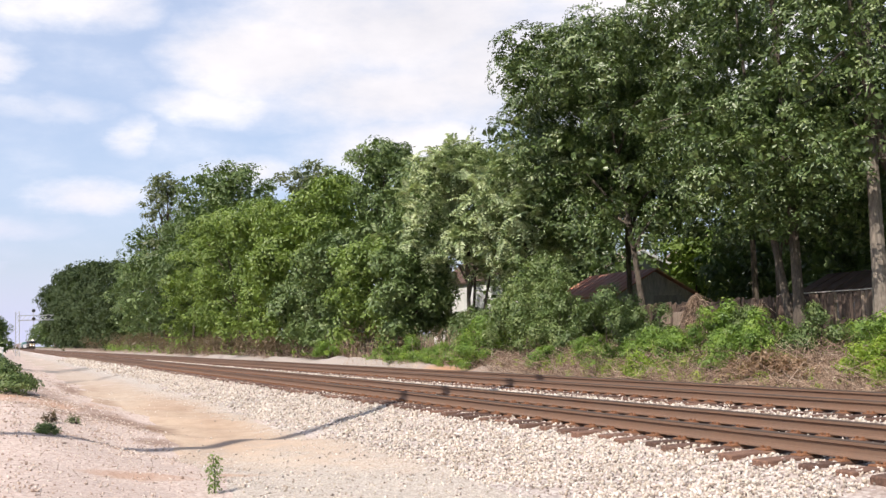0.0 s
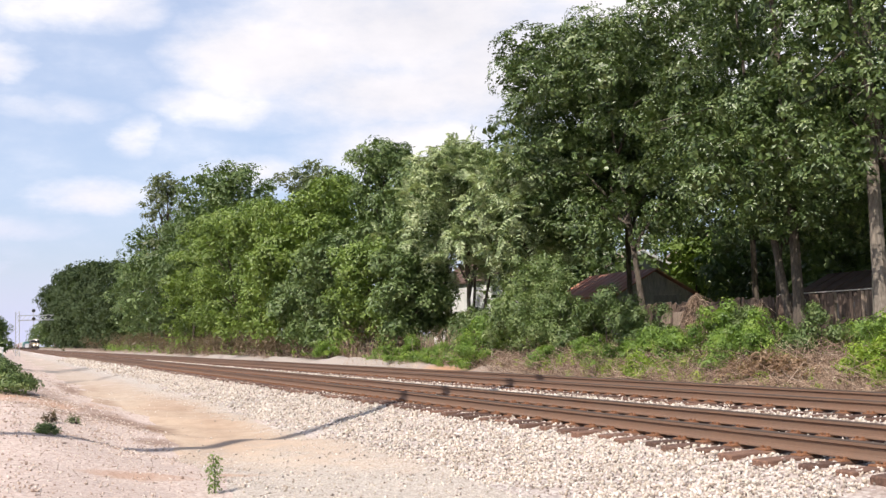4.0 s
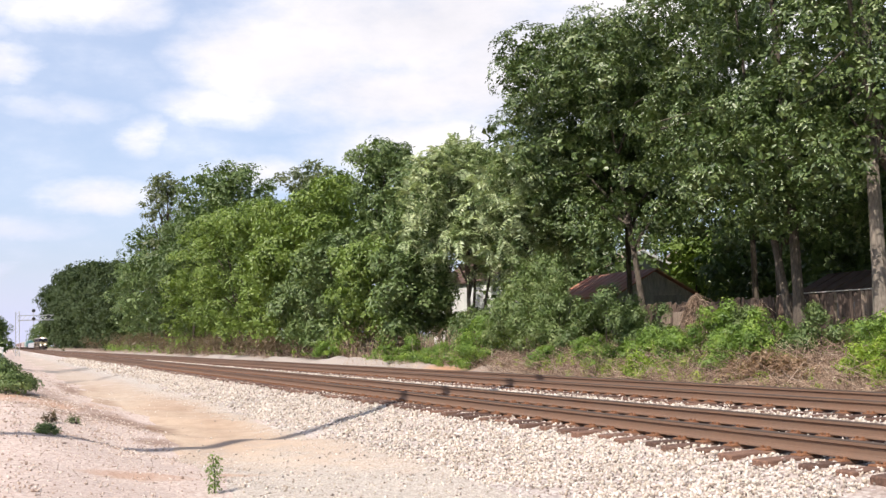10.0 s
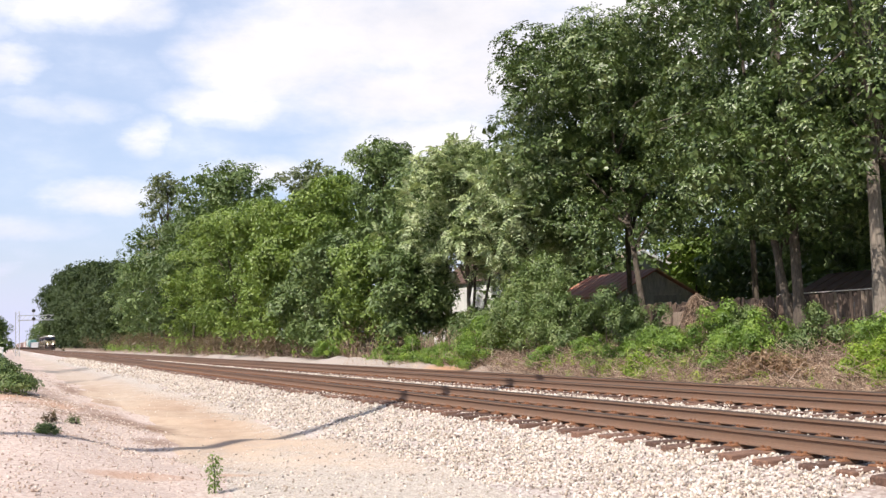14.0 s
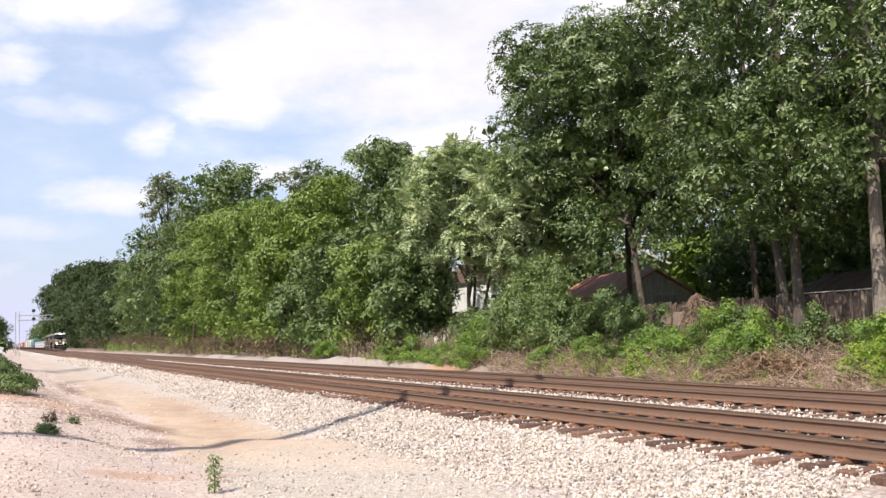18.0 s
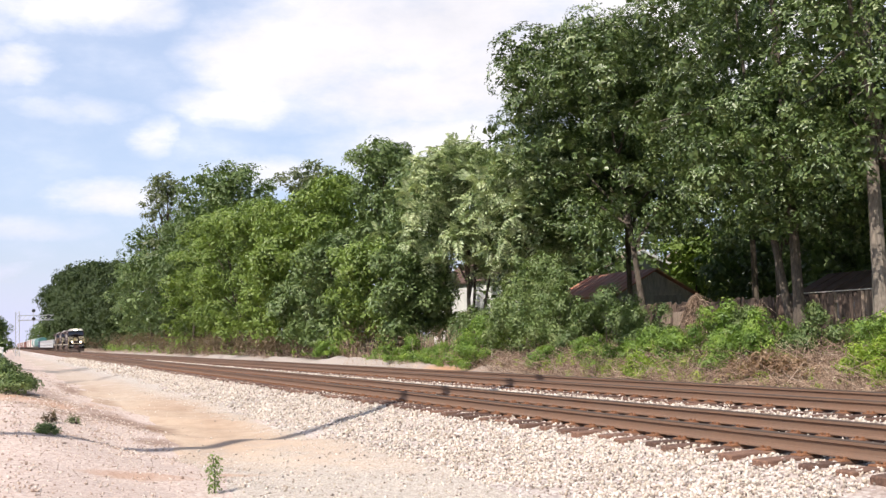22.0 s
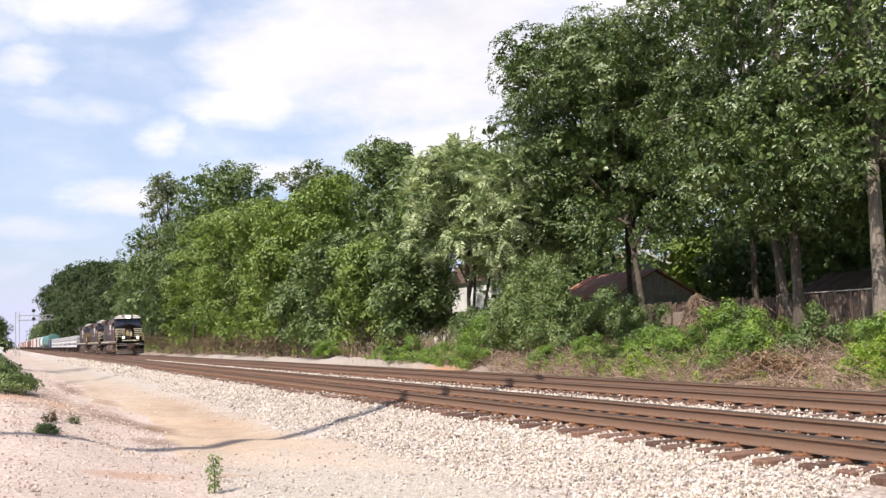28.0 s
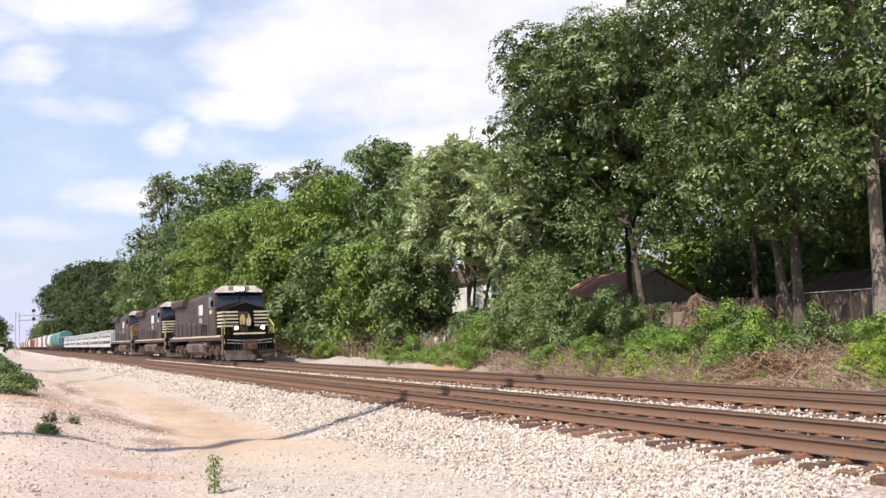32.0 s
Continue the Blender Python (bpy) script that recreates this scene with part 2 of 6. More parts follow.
L_OAK = leaf_material("broad_green_leaves", (0.058, 0.096, 0.036), (0.120, 0.176, 0.060), (0.240, 0.300, 0.125), 0.18, 0.38, 0.42)
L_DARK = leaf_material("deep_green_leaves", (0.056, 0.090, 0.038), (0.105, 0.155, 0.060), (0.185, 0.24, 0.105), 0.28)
L_BRIGHT = leaf_material("yellow_green_leaves", (0.074, 0.122, 0.031), (0.162, 0.234, 0.052), (0.280, 0.355, 0.094), 0.24)
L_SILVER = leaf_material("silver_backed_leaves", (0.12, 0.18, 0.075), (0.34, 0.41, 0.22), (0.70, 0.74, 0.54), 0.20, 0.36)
L_GREY = leaf_material("grey_green_leaves", (0.075, 0.092, 0.050), (0.150, 0.175, 0.095), (0.28, 0.31, 0.19), 0.3)
L_WEED = leaf_material("fresh_weed_leaves", (0.060, 0.112, 0.030), (0.178, 0.282, 0.060), (0.360, 0.470, 0.115), 0.34)
L_SHRUB = leaf_material("grey_green_shrub_leaves", (0.080, 0.128, 0.045), (0.170, 0.235, 0.085), (0.36, 0.41, 0.21), 0.28)
# the light tone is paled and greyed to include the leaves' glossy highlights
L_CANOPY = leaf_material("dense_canopy_leaves", (0.027, 0.047, 0.014), (0.084, 0.132, 0.035), (0.245, 0.300, 0.125), 0.12, 0.34, 0.6)
L_LIME = leaf_material("lime_leaves", (0.150, 0.235, 0.036), (0.280, 0.390, 0.064), (0.450, 0.520, 0.115), 0.4)
L_RUST = leaf_material("reddish_dry_leaves", (0.17, 0.105, 0.072), (0.35, 0.235, 0.165), (0.52, 0.38, 0.28), 0.3)
L_BRUSH = leaf_material("olive_brush_leaves", (0.075, 0.055, 0.036), (0.150, 0.110, 0.072), (0.23, 0.18, 0.115), 0.25)


# ------------------------------------------------------------------ mesh tools
class Build:
    """Collects faces of one mesh."""

    def __init__(self):
        self.v, self.f = [], []

    def add(self, vs, fs):
        k = len(self.v)
        self.v += [tuple(q) for q in vs]
        self.f += [tuple(i + k for i in q) for q in fs]
        return self

    def box(self, x0, x1, y0, y1, z0, z1, c=0.0):
        """A box; c chamfers its edges."""
        if c <= 0:
            vs = [(x, y, z) for z in (z0, z1) for y in (y0, y1) for x in (x0, x1)]
            return self.add(vs, [(0, 2, 3, 1), (4, 5, 7, 6), (0, 1, 5, 4), (2, 6, 7, 3), (0, 4, 6, 2), (1, 3, 7, 5)])
        lo, hi = (x0, y0, z0), (x1, y1, z1)
        vs, idx = [], {}
        for s in [(i, j, k) for k in (0, 1) for j in (0, 1) for i in (0, 1)]:
            for ax in range(3):
                q = []
                for a in range(3):
                    e = hi[a] if s[a] else lo[a]
                    if a != ax:
                        e += -c if s[a] else c
                    q.append(e)
                idx[(s, ax)] = len(vs)
                vs.append(q)
        fs = []
        for ax in range(3):
            a, b = (ax + 1) % 3, (ax + 2) % 3
            for side in (0, 1):
                ring = []
                for (i, j) in ((0, 0), (1, 0), (1, 1), (0, 1)):
                    s = [0, 0, 0]
                    s[ax], s[a], s[b] = side, i, j
                    ring.append(idx[(tuple(s), ax)])
                fs.append(tuple(ring) if side else tuple(reversed(ring)))
            for (i, j) in ((0, 0), (1, 0), (1, 1), (0, 1)):
                s0, s1 = [0, 0, 0], [0, 0, 0]
                s0[a], s0[b], s1[a], s1[b], s1[ax] = i, j, i, j, 1
                s0, s1 = tuple(s0), tuple(s1)
                q = (idx[(s0, a)], idx[(s1, a)], idx[(s1, b)], idx[(s0, b)])
                fs.append(q)
        for s in [(i, j, k) for k in (0, 1) for j in (0, 1) for i in (0, 1)]:
            fs.append((idx[(s, 0)], idx[(s, 1)], idx[(s, 2)]))
        return self.add(vs, fs)

    def prism(self, poly, axis, a, b):
        """A polygon in the two other axes, drawn out along axis from a to b."""
        n = len(poly)
        vs = []
        for e in (a, b):
            for (p, q) in poly:
                vs.append({"x": (e, p, q), "y": (p, e, q), "z": (p, q, e)}[axis])
        fs = [tuple(range(n - 1, -1, -1)), tuple(range(n, 2 * n))]
        fs += [(i, (i + 1) % n, n + (i + 1) % n, n + i) for i in range(n)]
        return self.add(vs, fs)

    def tube(self, pts, radii, sides=6, caps=True):
        pts = [Vector(q) for q in pts]
        if isinstance(radii, (int, float)):
            radii = [radii] * len(pts)
        vs, fs = [], []
        for i, q in enumerate(pts):
            d = (pts[min(i + 1, len(pts) - 1)] - pts[max(i - 1, 0)]).normalized()
            a = d.cross(Vector((0, 0, 1)) if abs(d.z) < 0.9 else Vector((1, 0, 0))).normalized()
            b = d.cross(a)
            for k in range(sides):
                w = 2 * math.pi * k / sides
                vs.append(q + radii[i] * (math.cos(w) * a + math.sin(w) * b))
        for i in range(len(pts) - 1):
            for k in range(sides):
                k2 = (k + 1) % sides
                fs.append((i * sides + k, i * sides + k2, (i + 1) * sides + k2, (i + 1) * sides + k))
        if caps:
            fs.append(tuple(range(sides - 1, -1, -1)))
            fs.append(tuple(range((len(pts) - 1) * sides, len(pts) * sides)))
        return self.add(vs, fs)

    def mesh(self, name, material=None, smooth=False):
        me = bpy.data.meshes.new(name)
        me.from_pydata(self.v, [], self.f)
        bm = bmesh.new()
        bm.from_mesh(me)
        bmesh.ops.recalc_face_normals(bm, faces=bm.faces)
        bm.to_mesh(me)
        bm.free()
        if smooth:
            me.shade_smooth()
            me.set_sharp_from_angle(angle=radians(38))
        if material:
            me.materials.append(material)
        return me


def part(name, b, material, parent, label="", at=None, smooth=False):
    """One mesh object under a thing or part. b: a Build or a mesh."""
    me = b.mesh(name, material, smooth) if isinstance(b, Build) else b
    ob = new(name, me)
    if parent is not None:
        ob.parent = parent
    if at is not None:
        ob.matrix_basis = at if isinstance(at, Matrix) else Matrix.Translation(at)
    return tagged(ob, label)


def thing(name, label, category, m=None, group="", kind=""):
    ob = new(name)
    ob.empty_display_size = 0.2
    if m is not None:
        ob.matrix_basis = m
    return tagged(ob, label, category, group, kind)


def raw_mesh(name, verts, faces, material, smooth=False):
    """A mesh from arrays of corners and of equal faces."""
    me = bpy.data.meshes.new(name)
    n, k = faces.shape
    me.vertices.add(len(verts))
    me.vertices.foreach_set("co", np.ascontiguousarray(verts, dtype=np.float32).ravel())
    me.loops.add(n * k)
    me.loops.foreach_set("vertex_index", np.ascontiguousarray(faces, dtype=np.int32).ravel())
    me.polygons.add(n)
    me.polygons.foreach_set("loop_start", np.arange(0, n * k, k, dtype=np.int32))
    me.update(calc_edges=True)
    if smooth:
        me.shade_smooth()
    me.materials.append(material)
    return me


RNG = np.random.default_rng(7)


def unit(a):
    return a / np.maximum(np.linalg.norm(a, axis=-1, keepdims=True), 1e-9)


def leaf_quads(c, along, normal, s, slim, droop):
    """Leaves as folded pairs of triangles: centres, directions, facings, lengths."""
    side = unit(np.cross(normal, along))
    up = np.cross(along, side)
    tip = c + along * s * 0.5 - up * s * droop
    l = c + side * s * slim * 0.5 + up * s * 0.10 - along * s * 0.06
    q = c - side * s * slim * 0.5 + up * s * 0.10 - along * s * 0.06
    return np.stack([c - along * s * 0.5, tip, l, q], axis=1)


def leaf_mesh(name, material, blobs, count, size, rng, slim=0.5, droop=0.15, spray=12, shell=0.16, under=0.35, tuft=2.0, fill=0.12):
    """Leaves in tufts round twig ends on a set of lumps (x, y, z, rx, ry, rz, share), with coarser leaves inside."""
    bl = np.array(blobs, dtype=float)
    area = (bl[:, 3] * bl[:, 4] + bl[:, 3] * bl[:, 5] + bl[:, 4] * bl[:, 5])
    if bl.shape[1] > 6:
        area = area * bl[:, 6]
    ns = max(1, count // spray)
    pick = rng.choice(len(bl), ns, p=area / area.sum())
    d = unit(rng.normal(size=(ns, 3)))
    low = d[:, 2] < -0.2
    d[low & (rng.random(ns) > under), 2] *= -1
    r = np.clip(1.0 - np.abs(rng.normal(size=ns)) * shell, 0.2, 1.1) * (1 + 0.12 * np.sin(d[:, 0] * 5 + pick) * np.cos(d[:, 2] * 6 + 2 * pick))
    centre = bl[pick, :3] + d * bl[pick, 3:6] * r[:, None]
    axis = unit(d + np.array([0, 0, 0.22]) + rng.normal(size=(ns, 3)) * 0.2)
    p = unit(np.cross(axis, rng.normal(size=(ns, 3))))
    q = np.cross(axis, p)
    rad = size * tuft * rng.uniform(0.55, 1.4, ns)
    rep = lambda a: np.repeat(a, spray, axis=0)
    n = ns * spray
    phi = np.tile(np.arange(spray) * 2.4, ns) + rng.normal(size=n) * 0.4
    u = np.tile((np.arange(spray) + 0.5) / spray, ns) ** 0.6
    w = rep(p) * np.cos(phi)[:, None] + rep(q) * np.sin(phi)[:, None]
    lift = (0.55 - 0.75 * u * u)[:, None] * 0.7
    c = rep(centre) + (w * u[:, None] + rep(axis) * lift) * rep(rad)[:, None] + rng.normal(size=(n, 3)) * size * 0.22
    along = unit(w + rep(axis) * (0.35 - 0.5 * u)[:, None] + np.array([0, 0, -droop]) + rng.normal(size=(n, 3)) * 0.28)
    normal = unit(rep(axis) + w * 0.3 * u[:, None] + rng.normal(size=(n, 3)) * 0.17)
    verts = leaf_quads(c, along, normal, size * rng.uniform(0.65, 1.3, size=(n, 1)), slim, droop)
    k = int(count * fill)
    if k:      # leaves further in, that close the crown
        pick = rng.choice(len(bl), k, p=area / area.sum())
        d = unit(rng.normal(size=(k, 3)))
        c = bl[pick, :3] + d * bl[pick, 3:6] * rng.uniform(0.05, 0.5, size=(k, 1))
        nrm = unit(d + rng.normal(size=(k, 3)) * 0.5)
        al = unit(np.cross(nrm, rng.normal(size=(k, 3))))
        verts = np.concatenate([verts, leaf_quads(c, al, nrm, size * rng.uniform(1.5, 2.3, size=(k, 1)), 0.65, droop)])
    n = len(verts)
    k = np.arange(n)[:, None] * 4
    faces = np.concatenate([k + np.array([0, 1, 2]), k + np.array([1, 0, 3])], axis=1).reshape(-1, 3)
    return raw_mesh(name, verts.reshape(-1, 3), faces, material)


def frond_mesh(name, material, blobs, tufts, length, rng, fronds=6, pairs=8, wind=(0.5, -0.1, 0.25)):
    """Tufts of feathered fronds: narrow leaflets in pairs along arching stalks."""
    bl = np.array(blobs, dtype=float)
    area = bl[:, 3] ** 2 * (bl[:, 6] if bl.shape[1] > 6 else 1.0)
    pick = rng.choice(len(bl), tufts, p=area / area.sum())
    d = unit(rng.normal(size=(tufts, 3)) + np.array([0, 0, 0.25]))
    base = bl[pick, :3] + d * bl[pick, 3:6] * rng.uniform(0.7, 1.02, size=(tufts, 1))
    n = tufts * fronds
    base, axis = np.repeat(base, fronds, axis=0), np.repeat(d, fronds, axis=0)
    gust = np.repeat(rng.uniform(0.4, 1.2, size=(tufts, 1)), fronds, axis=0)
    out = unit(axis * 0.7 + rng.normal(size=(n, 3)) * 0.65 + np.array(wind) * gust)
    ln = length * rng.uniform(0.6, 1.25, size=(n, 1))
    side = unit(np.cross(out, np.array([0, 0, 1.0]) + rng.normal(size=(n, 3)) * 0.3))
    parts = []
    for i in range(pairs):
        f = (i + 0.7) / pairs
        at = base + out * ln * f - np.array([0, 0, 1.0]) * ln * 0.42 * f * f
        run = unit(out - np.array([0, 0, 1.0]) * 0.84 * f)
        up = np.cross(side, run)
        up = up * np.sign(up[:, 2:3] + 1e-6)
        for sg in (-1, 1):
            al = unit(side * sg + run * 0.55 - up * 0.25 + rng.normal(size=(n, 3)) * 0.10)
            s = ln * 0.34 * (1 - 0.45 * f) * rng.uniform(0.85, 1.15, size=(n, 1))
            parts.append(leaf_quads(at + al * s * 0.5, al, unit(up + rng.normal(size=(n, 3)) * 0.12), s, 0.33, 0.12))
    verts = np.concatenate(parts)
    k = np.arange(len(verts))[:, None] * 4
    faces = np.concatenate([k + np.array([0, 1, 2]), k + np.array([1, 0, 3])], axis=1).reshape(-1, 3)
    return raw_mesh(name, verts.reshape(-1, 3), faces, material)


def stone_mesh(name, material, pts, sizes, rng):
    """Loose stones: uneven eight-faced lumps."""
    n = len(pts)
    octa = np.array([(1, 0, 0), (0, 1, 0), (-1, 0, 0), (0, -1, 0), (0, 0, 1), (0, 0, -1)], float)
    tri = np.array([(0, 1, 4), (1, 2, 4), (2, 3, 4), (3, 0, 4), (1, 0, 5), (2, 1, 5), (3, 2, 5), (0, 3, 5)])
    v = np.repeat(octa[None], n, axis=0) * rng.uniform(0.65, 1.2, size=(n, 6, 1)) + rng.normal(size=(n, 6, 3)) * 0.18
    v *= np.stack([rng.uniform(0.8, 1.35, n), rng.uniform(0.7, 1.0, n), rng.uniform(0.55, 0.9, n)], axis=1)[:, None, :]
    # a turn at random for each
    w = rng.normal(size=(n, 4))
    w /= np.linalg.norm(w, axis=1, keepdims=True)
    a, b, c, d = w.T
    rot = np.stack([1 - 2 * (c * c + d * d), 2 * (b * c - a * d), 2 * (b * d + a * c), 2 * (b * c + a * d), 1 - 2 * (b * b + d * d), 2 * (c * d - a * b),
                    2 * (b * d - a * c), 2 * (c * d + a * b), 1 - 2 * (b * b + c * c)], axis=1).reshape(n, 3, 3)
    v = np.einsum("nij,nkj->nki", rot, v) * (sizes[:, None, None] * 0.5) + pts[:, None, :]
    f = (tri[None] + (np.arange(n) * 6)[:, None, None]).reshape(-1, 3)
    return raw_mesh(name, v.reshape(-1, 3), f, material)


def blade_mesh(name, material, pts, heights, rng, lean=0.5, width=0.02, flat=False):
    """Thin blades or twigs, each a bent strip of two pieces with three sides."""
    n = len(pts)
    az = rng.uniform(0, 2 * math.pi, n)
    tilt = rng.normal(size=n) * lean
    if flat:
        tilt = rng.uniform(1.0, 1.5, n)
    d = np.stack([np.sin(tilt) * np.cos(az), np.sin(tilt) * np.sin(az), np.cos(tilt)], axis=1)
    s = unit(np.cross(d, rng.normal(size=(n, 3))))
    u = np.cross(d, s)
    h = heights[:, None]
    w = width * rng.uniform(0.6, 1.4, size=(n, 1))
    mid = pts + d * h * 0.55 + rng.normal(size=(n, 3)) * h * 0.06
    tip = pts + d * h + rng.normal(size=(n, 3)) * h * 0.1
    tip[:, 2] = np.where(heights > 0, np.maximum(tip[:, 2], pts[:, 2] + 0.01), tip[:, 2])
    v = np.stack([pts + s * w, pts - s * w, pts + u * w, mid + s * w * 0.7, mid - s * w * 0.7, mid + u * w * 0.7, tip], axis=1).reshape(-1, 3)
    tri = np.array([(0, 1, 4), (0, 4, 3), (1, 2, 5), (1, 5, 4), (2, 0, 3), (2, 3, 5), (3, 4, 6), (4, 5, 6), (5, 3, 6)])
    f = (tri[None] + (np.arange(n) * 7)[:, None, None]).reshape(-1, 3)
    return raw_mesh(name, v, f, material)


# ------------------------------------------------------------------ the lie of the land
NEAR_RAIL, GAUGE, SPACING = 8.237, 1.5, 4.232
TRACKS = (NEAR_RAIL + 0.75, NEAR_RAIL + SPACING + 0.75)
PX = np.array([-4000, -60, -20, -8, -3, 0.2, 0.8, 1.3, 1.9, 2.5, 3.2, 4.6, 5.3, 6.2, 7.0, 7.5, 7.75, 10.25, 11.1, 11.8, 13.2, 14.7, 15.4, 16.2, 17.2, 18.5, 20, 22, 25, 40, 4000])
PZ = np.array([0.3, 0.3, 0.2, 0.1, 0.06, 0.05, -0.07, -0.20, -0.34, -0.45, -0.54, -0.56, -0.54, -0.46, -0.37, -0.295, -0.25, -0.245, -0.30, -0.25, -0.245, -0.28, -0.50, -0.62, -0.40, -0.05, 0.22, 0.36, 0.40, 0.5, 0.5])


def land(x, y):
    """Height of the ground."""
    x, y = np.asarray(x, float), np.asarray(y, float)
    z = np.interp(x, PX, PZ)
    off = np.clip((6.6 - x) / 1.5, 0, 1) + np.clip((x - 16.0) / 1.0, 0, 1)
    z = z + off * (0.035 * np.sin(0.9 * y + 1.3 * x) + 0.03 * np.sin(0.37 * y - 0.8 * x + 1) + 0.02 * np.sin(2.3 * y + 2.9 * x))
    bank = np.clip((x - 16.5) / 2.0, 0, 1) * np.clip((30 - x) / 5.0, 0, 1)
    z = z + bank * (0.10 * np.sin(0.55 * y + 0.5 * x) + 0.07 * np.sin(1.7 * y))
    # heaps of spoil beside the far track
    for (hx, hy, sx, sy, hh) in ((17.2, 50.0, 0.7, 5.5, 0.62), (17.1, 40.5, 0.6, 3.0, 0.35), (17.0, 33.0, 0.6, 2.6, 0.35), (17.1, 64.0, 0.7, 6.0, 0.5), (17.2, 84.0, 0.7, 8.0, 0.5)):
        z = z + hh * np.exp(-((x - hx) / sx) ** 2 - ((y - hy) / sy) ** 2)
    return z


def build_ground():
    xs = np.unique(np.concatenate([np.linspace(-3500, -60, 9), np.linspace(-50, -8, 9), np.arange(-7, 3, 0.35), np.arange(3, 26, 0.25), np.linspace(27, 60, 12), np.linspace(100, 3500, 9)]))
    ys = np.unique(np.concatenate([np.linspace(-3000, -50, 9), np.arange(-40, 4, 4), np.arange(4, 40, 0.35), np.arange(40, 80, 0.9), np.arange(80, 200, 5), np.linspace(210, 1000, 30), np.linspace(1100, 4200, 10)]))
    gx, gy = np.meshgrid(xs, ys)
    v = np.stack([gx, gy, land(gx, gy)], axis=-1).reshape(-1, 3)
    nx, ny = len(xs), len(ys)
    i = (np.arange(ny - 1)[:, None] * nx + np.arange(nx - 1)[None]).reshape(-1, 1)
    f = i + np.array([[0, 1, nx + 1, nx]])
    ob = new("ground", raw_mesh("ground", v, f, M_GROUND, True))
    tagged(ob, "gravelly ground with weedy strips beside the railway", "ground", kind="structure")
    # the track of packed earth between the gravel and the ballast
    ys = np.unique(np.concatenate([np.arange(3, 40, 0.3), np.arange(40, 120, 1.0), np.arange(120, 420, 8)]))
    cols = np.linspace(0, 1, 15)
    v = []
    for y in ys:
        w0 = 2.65 + 0.25 * math.sin(y * 0.31) + 0.16 * math.sin(y * 1.1 + 1) + 0.07 * math.sin(y * 3.7) - 0.9 * math.exp(-((y - 8) / 4.0) ** 2)
        w1 = 5.45 + 0.12 * math.sin(y * 0.43 + 2) + 0.10 * math.sin(y * 1.7) + 0.05 * math.sin(y * 4.9) + min(0.9, max(0, (y - 24) * 0.03))
        for c in cols:
            x = w0 + (w1 - w0) * c
            edge = min(c, 1 - c)
            v.append((x, y, float(land(x, y)) + (0.014 if edge > 0.01 else -0.03)))
    nx, ny = len(cols), len(ys)
    i = (np.arange(ny - 1)[:, None] * nx + np.arange(nx - 1)[None]).reshape(-1, 1)
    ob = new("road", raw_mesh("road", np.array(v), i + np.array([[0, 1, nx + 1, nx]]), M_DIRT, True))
    tagged(ob, "unpaved access road of packed tan dirt beside the ballast", "dirt road", kind="structure")


build_ground()


# ------------------------------------------------------------------ tracks
def rail_profile():
    half = [(0.075, -0.185), (0.075, -0.172), (0.016, -0.155), (0.0095, -0.130), (0.0095, -0.062), (0.037, -0.045), (0.037, -0.008), (0.030, 0.0)]
    return half, [(-x, z) for x, z in reversed(half)]


def build_rails():
    a, b = rail_profile()
    body = Build().prism(a + b, "y", -120, 1600).mesh("rail", M_RAIL)
    head = Build().prism([(0.0385, -0.014), (0.0385, -0.007), (0.0305, 0.002), (-0.0305, 0.002), (-0.0385, -0.007), (-0.0385, -0.014)], "y", -120, 1600).mesh("rail_head", M_HEAD)
    tie_meshes = []
    for k in range(6):
        r = random.Random(k)
        bld = Build().box(-1.41, 1.41, -0.115, 0.115, -0.18, 0.0, 0.012 + 0.006 * r.random())
        bld.v = [(x + r.uniform(-0.008, 0.008), y + r.uniform(-0.007, 0.007), z + r.uniform(-0.006, 0.004)) for x, y, z in bld.v]
        tie_meshes.append(bld.mesh("tie", M_TIE))
    plate = Build()
    plate.box(-0.18, 0.18, -0.09, 0.09, 0.0, 0.016)
    for s in (-1, 1):
        for yy in (-0.05, 0.05):
            plate.box(s * 0.092 - 0.016, s * 0.092 + 0.016, yy - 0.014, yy + 0.014, 0.016, 0.045)
    plate = plate.mesh("tie_plate", M_PLATE)
    for k, xc in enumerate(TRACKS):
        label = ("rusty-railed near track on timber ties and pale ballast", "rusty-railed far track on timber ties in pale ballast")[k]
        tr = thing("railway_track", label, "railway track", Matrix.Translation((xc, 0, 0)), "parallel railway tracks", "structure")
        for s in (-1, 1):
            rail = part("rail", body, None, tr, "rust-brown steel rail", (s * 0.75, 0, 0))
            part("rail_head", head, None, rail, "worn running surface")
        rest = Build()
        r = random.Random(31 + k)
        y = -30.0
        while y < 900:
            dx, rz, dz = r.uniform(-0.07, 0.07), r.uniform(-0.02, 0.02), r.uniform(-0.012, 0.006)
            y += 0.528 + r.uniform(-0.05, 0.05) if y < 150 else 0.56
            if 3.0 < y < 66 - 22 * k:
                m = pose(dx, y, -0.205 + dz, 0, 0, math.degrees(rz))
                tie = part("tie", r.choice(tie_meshes), None, tr, at=m)
                for s in (-1, 1):
                    part("tie_plate", plate, None, tie, "rusted tie plate with spikes", (s * 0.75 - dx, 0, 0))
            elif y < 150 or y % 1 < 0.6:
                rest.box(-1.41 + dx, 1.41 + dx, y - 0.115, y + 0.115, -0.38, -0.205 + dz)
        tagged(part("distant_ties", rest, M_TIE, tr), "timber ties further along", kind="stuff")


build_rails()


def scatter(x0, x1, y0, y1, per_m2, rng):
    n = int((x1 - x0) * (y1 - y0) * per_m2)
    return np.stack([rng.uniform(x0, x1, n), rng.uniform(y0, y1, n)], axis=1)


